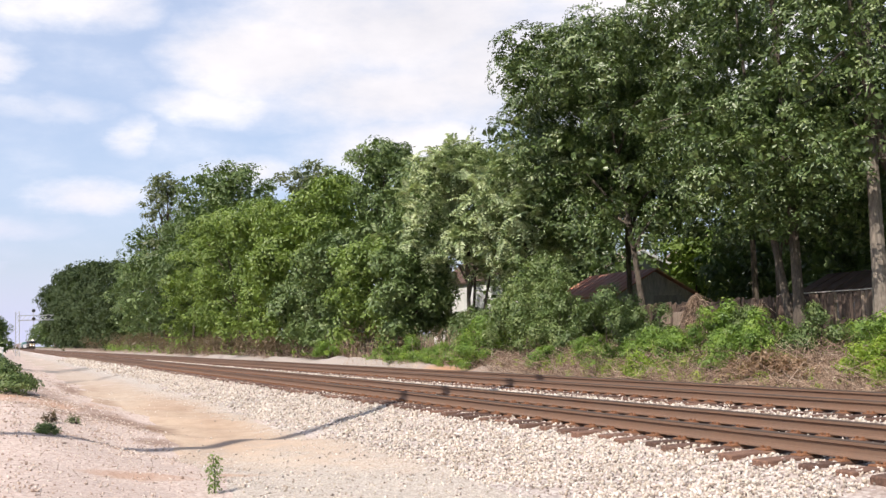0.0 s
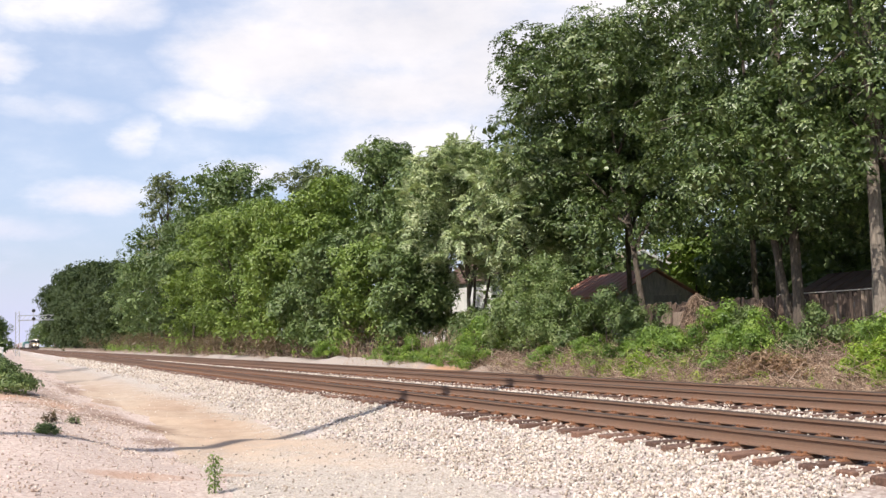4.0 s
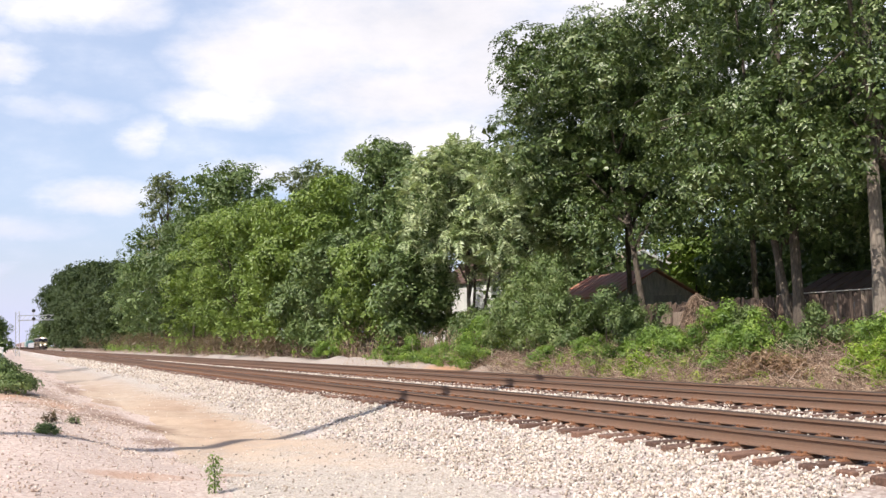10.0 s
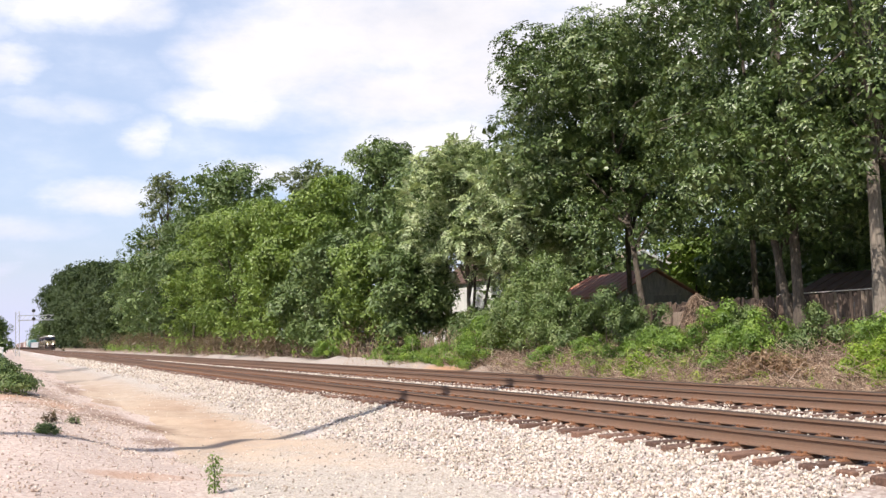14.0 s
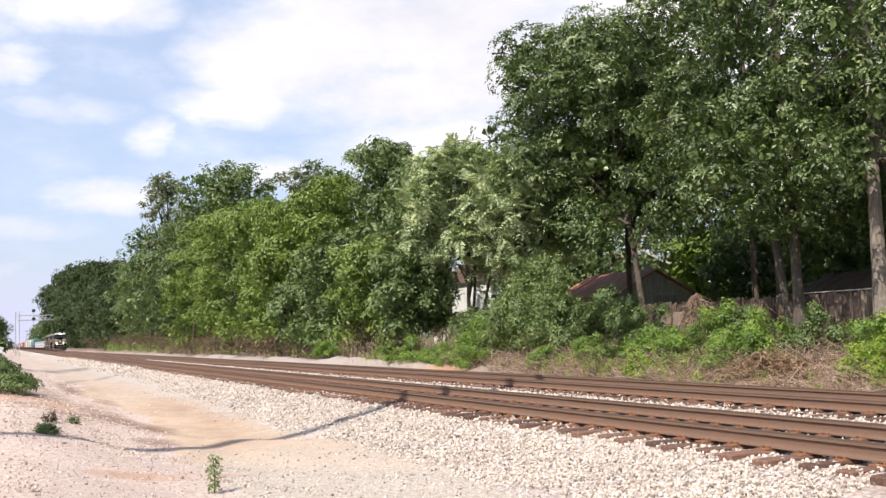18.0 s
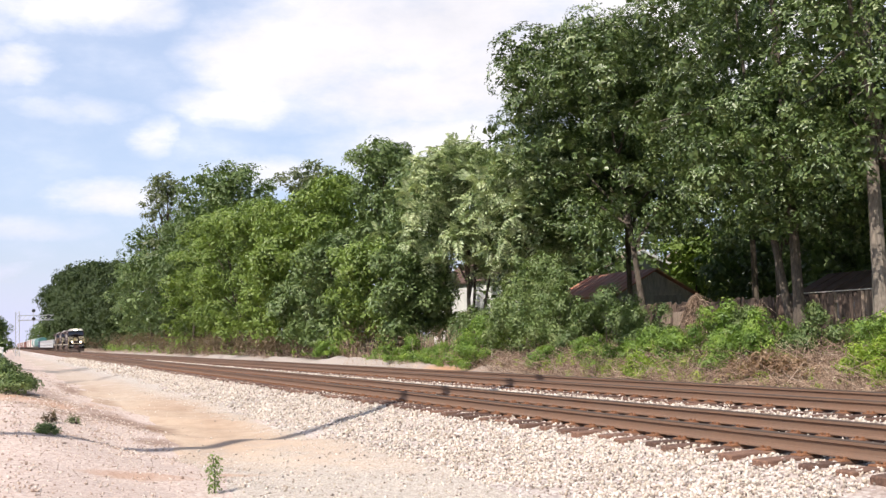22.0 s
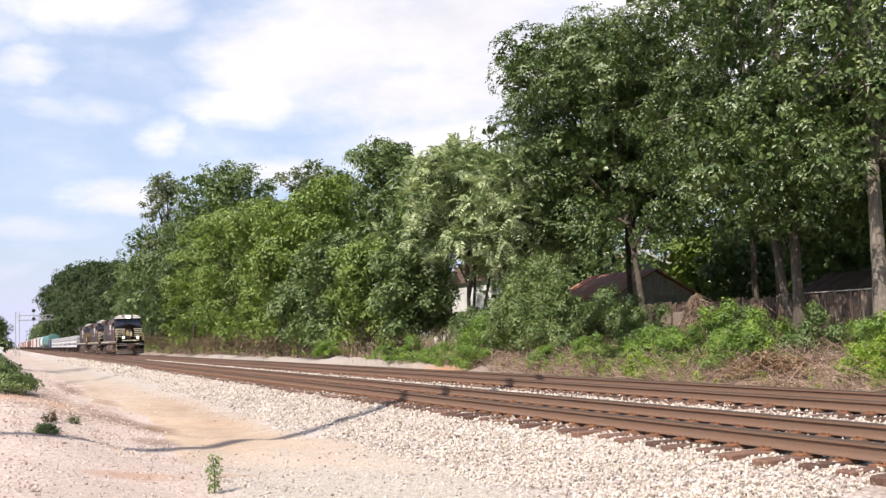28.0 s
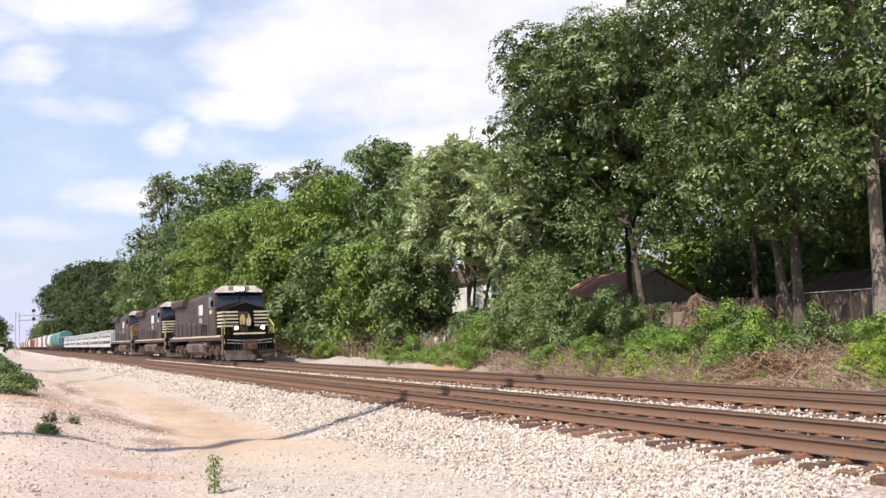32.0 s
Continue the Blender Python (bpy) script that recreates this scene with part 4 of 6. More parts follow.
def build_shrubs():
    leafy("shrub", "large grey-green shrub with feathery tips on the bank", "shrub", L_SHRUB, 19.6, 34.2, heap(1.7, 2.6, 4.9, 22, 1), 16000, 0.105, 1, sway=1.2)
    leafy("shrub", "pale olive shrub with feathery tips beside the shed", "shrub", L_SHRUB, 19.7, 32.8, heap(1.1, 1.7, 4.3, 18, 7), 9000, 0.10, 7, sway=1.1)
    leafy("shrub", "dense green shrub before the white house", "shrub", L_OAK, 20.6, 41.6, heap(1.2, 1.6, 2.6, 11, 8), 5000, 0.14, 8, sway=0.8)
    leafy("shrub", "leafy green shrub in front of the shed", "shrub", L_WEED, 18.9, 37.6, heap(1.2, 2.0, 2.2, 15, 2), 7500, 0.095, 2, sway=1.0)
    leafy("shrub", "dark leafy shrub against the shed", "shrub", L_OAK, 20.3, 30.2, heap(1.3, 2.0, 2.9, 16, 3), 9500, 0.10, 3, sway=0.8)
    for i, (x, y, w, h, lf, lab) in enumerate((
            (19.4, 22.8, 1.0, 1.9, L_WEED, "bright green sapling shrub on the bank"), (19.6, 21.2, 1.1, 1.6, L_WEED, "arching green weed shrub on the bank"),
            (20.3, 19.9, 0.9, 1.6, L_OAK, "leafy dark weed shrub by the fence"), (20.4, 17.6, 1.1, 1.5, L_WEED, "pale green feathery shrub by the fence"),
            (19.6, 16.4, 0.8, 1.2, L_LIME, "lime green shrub in full sun"), (19.3, 14.6, 1.0, 1.6, L_LIME, "lime green shrub beside dry brush"),
            (19.8, 26.6, 1.1, 1.3, L_WEED, "low leafy weed shrub on the bank"), (20.4, 27.4, 1.2, 1.8, L_OAK, "dark green shrub in front of the shed"),
            (18.4, 23.6, 0.7, 1.3, L_WEED, "bright green weeds on the sunny bank"), (18.2, 21.6, 0.6, 1.0, L_WEED, "leafy bright weeds in dead brush"),
            (18.7, 16.9, 0.6, 0.9, L_LIME, "low lime green growth in dead brush"), (18.0, 15.4, 0.5, 0.7, L_LIME, "yellow-green seedlings in dry brush"), (18.6, 13.2, 0.9, 1.2, L_LIME, "bright lime green shrub on the bank"),
            (18.6, 27.2, 0.8, 0.9, L_WEED, "fresh green weeds on the bank"), (17.9, 30.6, 0.7, 0.8, L_WEED, "green weeds near the far track"), (17.6, 26.2, 0.3, 0.5, L_LIME, "small lime green plant in dry grass"),
            (17.5, 24.4, 0.35, 0.9, L_LIME, "small lime green sapling in dry grass"), (17.9, 19.2, 0.6, 0.7, L_RUST, "dry reddish-brown bush on the bank"),
            (18.0, 20.3, 0.5, 0.5, L_RUST, "dry pinkish brush on the bank"), (18.2, 18.5, 0.35, 0.5, L_RUST, "dry reddish-brown bush in the straw"), (19.2, 29.6, 0.8, 1.0, L_WEED, "green weed shrub on the bank"),
            (20.2, 22.6, 1.0, 2.0, L_OAK, "climbing green vine shrub round the tree foot"), (17.9, 40.6, 0.9, 1.2, L_WEED, "bright leafy weeds spilling to the far track"),
            (17.9, 43.5, 1.0, 1.3, L_WEED, "bright leafy weeds at the foot of the thicket"), (18.0, 37.0, 1.0, 1.1, L_WEED, "leafy weeds on the sandy bank"),
            (18.0, 47.0, 0.9, 1.1, L_WEED, "green weeds behind the gravel heap"), (18.0, 56.0, 1.2, 1.2, L_WEED, "green weeds beside the gravel heap"))):
        leafy("shrub", lab, "shrub", lf, x, y, heap(w, w * 1.1, h, 11, 10 + i), int(2600 * w * max(1, h)), 0.086, 10 + i, sway=0.8)
    # by the road, on the camera's side
    leafy("bush", "sunlit green bush of pointed leaves on the gravel rise", "bush", L_OAK, -0.30, 30.2, heap(1.2, 2.2, 0.85, 24, 41), 11000, 0.082, 41, sway=0.8)
    leafy("bush", "leafy green weeds on the gravel rise", "bush", L_OAK, -1.0, 37.0, heap(1.2, 2.4, 1.35, 18, 42), 5000, 0.10, 42)
    leafy("bush", "leafy green weeds further along the gravel rise", "bush", L_WEED, -1.3, 47, heap(1.3, 4.0, 1.5, 12, 43), 5000, 0.13, 43)
    leafy("bush", "small round dark green bush on the gravel", "bush", L_OAK, 0.60, 15.6, heap(0.17, 0.16, 0.15, 9, 44), 1300, 0.036, 44, 0.3, stem=False)
    leafy("weed", "small dry brownish weed on the gravel rise", "weed", L_BRUSH, 0.75, 18.6, heap(0.14, 0.14, 0.24, 5, 45), 160, 0.05, 45, 0.3)
    leafy("weed", "small pale green weed at the road's edge", "weed", L_GREY, 1.2, 19.2, heap(0.10, 0.10, 0.22, 5, 46), 110, 0.05, 46, 0.3)
    # the tall single weed with leaves in tiers
    x, y = 2.12, 10.9
    t = thing("weed", "single upright green weed with narrow leaves in tiers", "weed", Matrix.Translation((x, y, float(land(x, y)))))
    part("stem", Build().tube([(0, 0, -0.03), (0.01, 0, 0.2), (-0.01, 0.01, 0.40)], [0.009, 0.007, 0.004], 6), M_BARK, t)
    lumps = [(0.0, 0.0, 0.04 + 0.026 * i, 0.026 - 0.0008 * i, 0.026 - 0.0008 * i, 0.02) for i in range(14)]
    part("leaves", leaf_mesh("leaves", L_WEED, lumps, 240, 0.046, np.random.default_rng(9), 0.26, 0.3, 3, fill=0), None, t)
    SWAY.append((t.children[1], (0, 0, 0), 1.5, 0.3))


build_shrubs()


def build_brush():
    rng = np.random.default_rng(11)

    def strip(n, x0, x1, y0, y1, power=1.0):
        y = y0 + (y1 - y0) * rng.random(n) ** power
        x = rng.uniform(x0, x1, n)
        return x, y
    # weeds along the foot of the thicket and over the bank
    x, y = strip(1500, 16.9, 22.8, 10, 48)
    keep = (np.sin(0.9 * y + x) + np.sin(0.37 * y - 1.1 * x)) > 0.75 - 0.6 * (x - 19.2)
    x, y = x[keep], y[keep]
    z = land(x, y)
    s = (0.10 + 0.32 * rng.random(len(x)) ** 1.8) * (0.8 + 0.3 * np.clip(x - 19, 0, 2))
    lumps = np.column_stack([x, y, z + s * 0.7, s * 1.2, s * 1.2, s])
    tagged(new("weeds", leaf_mesh("weeds", L_WEED, lumps, 38000, 0.082, rng, 0.5, 0.2, 8, 0.3)), "low green weeds covering the bank", "weeds", kind="stuff")
    # seedlings in the dead brush
    x, y = strip(190, 16.9, 19.6, 12, 33)
    s = 0.05 + 0.17 * rng.random(len(x)) ** 2
    lumps = np.column_stack([x, y, land(x, y) + s * 1.1, s, s, s * 1.3])
    tagged(new("seedlings", leaf_mesh("seedlings", L_LIME, lumps, 7000, 0.06, rng, 0.45, 0.2, 6, 0.3)), "lime green seedlings in the dead brush", "weeds", kind="stuff")
    x, y = strip(260, 17.9, 19.4, 44, 200, 1.3)
    s = rng.uniform(0.3, 0.7, len(x)) * (1 + (y - 44) / 200)
    lumps = np.column_stack([x, y, land(x, y) + s * 0.6, s * 1.2, s * 1.6, s])
    tagged(new("weeds", leaf_mesh("weeds", L_WEED, lumps, 3800, 0.16, rng, 0.5, 0.2, 6)), "low green weeds along the foot of the wood", "weeds", kind="stuff")
    x, y = strip(420, 18.5, 21.0, 48, 260, 1.6)
    s = rng.uniform(0.5, 1.1, len(x)) * (1 + (y - 36) / 260)
    lumps = np.column_stack([x, y, land(x, y) + s * 1.0, s, s * 1.4, s])
    tagged(new("undergrowth", leaf_mesh("undergrowth", L_BRUSH, lumps, 16000, 0.2, rng, 0.4, 0.2, 6)), "dull brownish undergrowth beneath the trees", "undergrowth", kind="stuff")
    x, y = strip(170, 18.1, 19.2, 66, 128)
    s = rng.uniform(0.5, 1.0, len(x))
    lumps = np.column_stack([x, y, land(x, y) + s * 1.1, s * 0.8, s * 1.5, s])
    tagged(new("undergrowth", leaf_mesh("undergrowth", L_BRUSH, lumps, 15000, 0.15, rng, 0.35, 0.2, 8)), "reddish-brown dry brush along the foot of the thicket", "undergrowth", kind="stuff")
    # dark leafy cover deep in the thicket
    x, y = strip(380, 21.5, 27, 60, 300, 1.4)
    s = rng.uniform(1.0, 2.0, len(x)) * (1 + (y - 60) / 300)
    lumps = np.column_stack([x, y, land(x, y) + s * 1.2, s, s * 1.4, s * 1.3])
    tagged(new("undergrowth", leaf_mesh("undergrowth", L_DARK, lumps, 20000, 0.45, rng, 0.5, 0.2, 6)), "deep green undergrowth inside the thicket", "undergrowth", kind="stuff")
    # dead vines that hang over the fence
    for (cx, cy, w, h, k) in ((21.7, 26.7, 0.52, 1.75, 1500), (21.2, 26.4, 0.5, 1.0, 600), (22.6, 24.6, 0.5, 1.6, 350)):
        px, py = cx + rng.normal(size=k) * w * 0.35, cy + rng.normal(size=k) * w * 0.55
        top = h * np.clip(1 - 0.5 * ((px - cx) ** 2 + (py - cy) ** 2) / w ** 2, 0.25, 1)
        p = np.column_stack([px, py, land(px, py) + 0.2 + top * (0.25 + 0.75 * rng.random(k) ** 0.7)])
        tagged(new("dead_vines", blade_mesh("dead_vines", M_TWIG, p, np.minimum(-rng.uniform(0.2, 0.75, k), -0.2) * np.clip(p[:, 2] - land(px, py), 0.2, 1), rng, 0.5, 0.012)), "tangle of dead brown vines against the fence", "dead vines", kind="stuff")
    # dead stalks, brush and straw on the bank
    x, y = strip(8000, 16.6, 20.6, 11, 38)
    keep = ((np.sin(0.7 * y + 2 * x) + np.sin(0.31 * y)) > -0.7) & ((np.abs(y - 36.6) > 3.4) | (x > 17.9))
    x, y = x[keep], y[keep]
    p = np.column_stack([x, y, land(x, y)])
    tagged(new("dead_brush", blade_mesh("dead_brush", M_TWIG, p, rng.uniform(0.2, 0.85, len(p)), rng, 1.0, 0.007)), "tangled dead brown brush on the bank", "brush", kind="stuff")
    x, y = strip(5200, 16.4, 20.2, 11, 40)
    keep = (np.abs(y - 36.6) > 3.4) | (x > 17.9)
    x, y = x[keep], y[keep]
    p = np.column_stack([x, y, land(x, y) + 0.04 + 0.4 * rng.random(len(x)) ** 2])
    tagged(new("fallen_twigs", blade_mesh("fallen_twigs", M_TWIG, p, rng.uniform(0.3, 1.3, len(p)), rng, 0.9, 0.008, True)), "criss-crossed fallen twigs and brush on the bank", "brush", kind="stuff")
    x, y = strip(5600, 15.8, 19.8, 11, 50)
    keep = (np.abs(y - 36.6) > 3.4) | (x > 17.9)
    x, y = x[keep], y[keep]
    p = np.column_stack([x, y, land(x, y)])
    tagged(new("dry_grass", blade_mesh("dry_grass", M_STRAW, p, rng.uniform(0.12, 0.4, len(p)), rng, 0.9, 0.007)), "matted straw-coloured dry grass", "dry grass", kind="stuff")
    x, y = strip(3000, 18.0, 19.4, 38, 130, 1.3)
    p = np.column_stack([x, y, land(x, y)])
    tagged(new("dead_brush", blade_mesh("dead_brush", M_TWIG, p, rng.uniform(0.5, 1.7, len(p)), rng, 0.5, 0.011)), "bare brown stems under the thicket", "brush", kind="stuff")
    x, y = strip(46, 0.2, 2.6, 10, 22)
    p = np.column_stack([x, y, land(x, y)])
    tagged(new("dead_stalks", blade_mesh("dead_stalks", M_TWIG, p, rng.uniform(0.05, 0.2, len(p)), rng, 0.7, 0.003)), "thin dead stalks on the gravel", "dead stalks", kind="stuff")
    for i, (x, y, l, a) in enumerate(((17.4, 29.6, 2.0, 10), (17.2, 17.4, 2.6, -35), (17.6, 16.6, 2.2, -50), (17.0, 23.0, 1.6, 60))):
        b = Build().tube([(0, 0, 0.0), (l * 0.3, 0.06, 0.16), (l * 0.65, -0.05, 0.24), (l, 0.1, 0.2)], [0.03, 0.024, 0.018, 0.008], 6)
        b.tube([(l * 0.4, 0, 0.18), (l * 0.6, 0.3, 0.34)], [0.014, 0.005], 5)
        me = b.mesh("fallen_branch", M_TWIG, True)
        ob = tagged(new("fallen_branch", me), "bleached fallen branch lying in dry grass", "branch", "fallen branches")
        ob.matrix_basis = pose(x, y, float(land(x, y)) + 0.02, 0, 0, 90 + a)


build_brush()


# ------------------------------------------------------------------ buildings and fence
M_FENCE = wood_material("weathered_fence_boards", (0.11, 0.080, 0.060), (0.43, 0.335, 0.26), (14, 14, 0.7), 0.6)
# the same boards in a darker colour, for the shaded length of fence
M_FENCE_SHADED = wood_material("shaded_fence_boards", (0.055, 0.038, 0.030), (0.20, 0.14, 0.108), (14, 14, 0.7), 0.6)
M_BOARD = wood_material("grey_barn_boards", (0.26, 0.24, 0.225), (0.66, 0.63, 0.59), (14, 14, 0.8), 0.5)
M_RUSTROOF = paint("rusted_sheet_roof", (0.42, 0.175, 0.11), 0.8, 0.0, (0.36, 0.25, 0.19), 0.6, 1.2)
M_SHINGLE = paint("brown_shingles", (0.105, 0.06, 0.045), 0.9, 0.0, (0.16, 0.12, 0.10), 0.5, 1.5)
M_TANROOF = paint("tan_shingles", (0.36, 0.28, 0.22), 0.9, 0.0, (0.25, 0.2, 0.16), 0.5, 1.5)
M_WHITE = paint("white_siding", (0.80, 0.79, 0.76), 0.6, 0.0, (0.5, 0.48, 0.44), 0.3, 1.0)
M_GREYWALL = paint("grey_siding", (0.40, 0.39, 0.38), 0.7, 0.0, (0.28, 0.26, 0.24), 0.4, 1.0)
M_GLASS = glass_dark("dark_window_glass")


def gable_house(name, label, x0, x1, y0, y1, eave, ridge, wall_m, roof_m, along="y", boards=0, trim=None, over=0.25, category="house"):
    """A small gabled building. along: which way its ridge runs."""
    zb = float(land(x0, y0))
    t = thing(name, label, category, Matrix.Translation(((x0 + x1) / 2, (y0 + y1) / 2, zb)))
    hx, hy = (x1 - x0) / 2, (y1 - y0) / 2
    w = 0.12
    e, r = eave - zb, ridge - zb
    if along == "y":
        for s in (-1, 1):
            part("wall", Build().box(s * hx - w / 2, s * hx + w / 2, -hy, hy, -0.3, e), wall_m, t)
            gab = Build().prism([(-hx + w / 2, -0.3), (hx - w / 2, -0.3), (hx - w / 2, e), (0, r - 0.05), (-hx + w / 2, e)], "y", s * (hy - w) if s > 0 else -hy, hy if s > 0 else -hy + w)
            part("gable_wall", gab, wall_m, t)
            sl = (r - e) / hx
            a, b = (s * (hx + over), e - over * sl), (0, r)
            roof = Build().prism([(a[0], a[1]), (b[0], b[1]), (b[0], b[1] + 0.09), (a[0], a[1] + 0.09)], "y", -hy - over, hy + over)
            rf = part("roof", roof, roof_m, t)
            n = int((2 * hy + 2 * over) / 0.6)
            for i in range(n):
                yy = -hy - over + 0.3 + i * 0.6
                part("roof_seam", Build().prism([(a[0], a[1] + 0.09), (b[0], b[1] + 0.09), (b[0], b[1] + 0.12), (a[0], a[1] + 0.12)], "y", yy, yy + 0.03), roof_m, rf)
            if trim:
                for yy in (-hy - over - 0.02, hy + over):
                    part("barge_board", Build().prism([(a[0], a[1] - 0.1), (b[0], b[1] - 0.1), (b[0], b[1] + 0.1), (a[0], a[1] + 0.1)], "y", yy, yy + 0.02), trim, t)
    else:
        for s in (-1, 1):
            part("wall", Build().box(-hx, hx, s * hy - w / 2, s * hy + w / 2, -0.3, e), wall_m, t)
            gab = Build().prism([(-hy + w / 2, -0.3), (hy - w / 2, -0.3), (hy - w / 2, e), (0, r - 0.05), (-hy + w / 2, e)], "x", s * (hx - w) if s > 0 else -hx, hx if s > 0 else -hx + w)
            part("gable_wall", gab, wall_m, t)
            sl = (r - e) / hy
            a, b = (s * (hy + over), e - over * sl), (0, r)
            part("roof", Build().prism([(a[0], a[1]), (b[0], b[1]), (b[0], b[1] + 0.09), (a[0], a[1] + 0.09)], "x", -hx - over, hx + over), roof_m, t)
            if trim:
                for xx in (-hx - over - 0.02, hx + over):
                    part("barge_board", Build().prism([(a[0], a[1] - 0.1), (b[0], b[1] - 0.1), (b[0], b[1] + 0.1), (a[0], a[1] + 0.1)], "x", xx, xx + 0.02), trim, t)
    if boards:
        plank = Build().box(-0.11, 0.11, -0.012, 0.012, 0, e + 0.2, 0.004).mesh("plank", wall_m)
        for i in range(boards):
            xx = -hx + 0.15 + i * (2 * hx - 0.3) / (boards - 1)
            part("plank", plank, None, t, at=(xx, -hy - 0.02, -0.3))
    return t


def add_window(house, x, y, z, w, h, face):
    """A window on the side of a house that looks to -x or -y."""
    wd = part("window", Build().box(*((x - 0.03, x + 0.03, y - w / 2, y + w / 2) if face == "x" else (x - w / 2, x + w / 2, y - 0.03, y + 0.03)), z, z + h), M_WHITE, house, "white-framed window")
    q = 0.08
    if face == "x":
        part("pane", Build().box(x - 0.045, x - 0.032, y - w / 2 + q, y + w / 2 - q, z + q, z + h - q), M_GLASS, wd)
    else:
        part("pane", Build().box(x - w / 2 + q, x + w / 2 - q, y - 0.045, y - 0.032, z + q, z + h - q), M_GLASS, wd)


def build_houses():
    gable_house("shed", "weathered grey timber shed with a rusty sheet roof", 28.0, 32.7, 40.5, 46.2, 2.95, 4.15, M_BOARD, M_RUSTROOF, "y", boards=19, category="shed")
    h = gable_house("house", "white house behind the trees", 31.0, 39.0, 60.0, 70.0, 5.0, 7.4, M_WHITE, M_SHINGLE, "y")
    add_window(h, -4.06, -2.5, 1.2, 1.1, 1.5, "x")
    add_window(h, -1.5, -5.06, 1.2, 1.1, 1.5, "y")
    h = gable_house("house", "house with a tan shingle roof and white trim", 33.9, 41.9, 52.0, 60.0, 4.5, 6.2, M_GREYWALL, M_TANROOF, "y", trim=M_WHITE, over=0.4)
    add_window(h, -4.06, 0, 1.2, 1.1, 1.3, "x")
    gable_house("house", "far house with bright white barge boards", 50.0, 56.0, 58.0, 66.0, 6.2, 8.6, M_GREYWALL, M_TANROOF, "y", trim=M_WHITE)
    gable_house("shed", "low garden building with a dark brown roof", 27.2, 31.0, 23.0, 27.6, 2.2, 3.0, M_BOARD, M_SHINGLE, "y", category="shed")


build_houses()


def build_fence():
    zb = 0.35
    f = thing("fence", "weathered board fence with missing boards, darkened for shade further along", "fence", Matrix.Translation((23.1, 0, zb)))
    r = random.Random(5)
    meshes = []
    for k in range(4):
        h = 1.74 + 0.03 * k
        b = Build().prism([(-0.068, 0), (0.068, 0), (0.068, h - 0.04), (0.03, h), (-0.03, h), (-0.068, h - 0.04)], "x", -0.011, 0.011)
        b.v = [(x + r.uniform(-0.003, 0.003), y, z) for x, y, z in b.v]
        meshes.append((b.mesh("board", M_FENCE), b.mesh("board", M_FENCE_SHADED)))
    y, i = 8.0, 0
    while y < 31.5:
        if r.random() > 0.03:
            # beyond about y = 20.6 the tree shade is put into the board colour
            part("board", r.choice(meshes)[0 if y < 20.6 + r.uniform(-0.5, 0.5) else 1], None, f, at=pose(r.uniform(-0.006, 0.006), y, r.uniform(-0.018, 0.012), r.uniform(-0.8, 0.8), 0, 0))
        if i % 16 == 0:
            part("post", Build().box(0.04, 0.14, y - 0.05, y + 0.05, -0.3, 1.8, 0.008), M_FENCE, f)
        y += 0.146
        i += 1
    for z in (0.35, 0.95, 1.5):
        part("rail", Build().box(0.015, 0.05, 8, 31.5, z - 0.045, z + 0.045), M_FENCE, f)
    for y0, y1 in ((8.0, 19.9), (19.95, 24.2)):
        part("cap_board", Build().box(-0.03, 0.07, y0, y1, 1.80, 1.835, 0.006), M_BOARD, f, "pale weathered cap board")
    # the tall pale panel at the fence's end
    for k, (x, y, h, lab) in enumerate(((22.4, 29.6, 1.5, "leaning rust-brown door panel against the fence"), (22.4, 28.6, 1.5, "dull stained plywood sheet against the fence"))):
        ob = tagged(new("panel", Build().box(-0.02, 0.02, -0.42, 0.42, 0, h, 0.006).mesh("panel", M_FENCE)), lab, "panel")
        ob.matrix_basis = pose(x, y, 0.28, 0, 6, 4)


build_fence()


# ------------------------------------------------------------------ lineside
M_STEEL = paint("galvanised_steel", (0.47, 0.48, 0.50), 0.45, 0.6, (0.4, 0.38, 0.36), 0.3, 1.0)
M_BLACK = paint("black_paint", (0.018, 0.018, 0.020), 0.38, 0.0, (0.075, 0.06, 0.05), 0.35, 0.9)
M_WHITEPAINT = paint("white_paint", (0.80, 0.80, 0.78), 0.45, 0.0, (0.45, 0.40, 0.34), 0.35, 1.5)


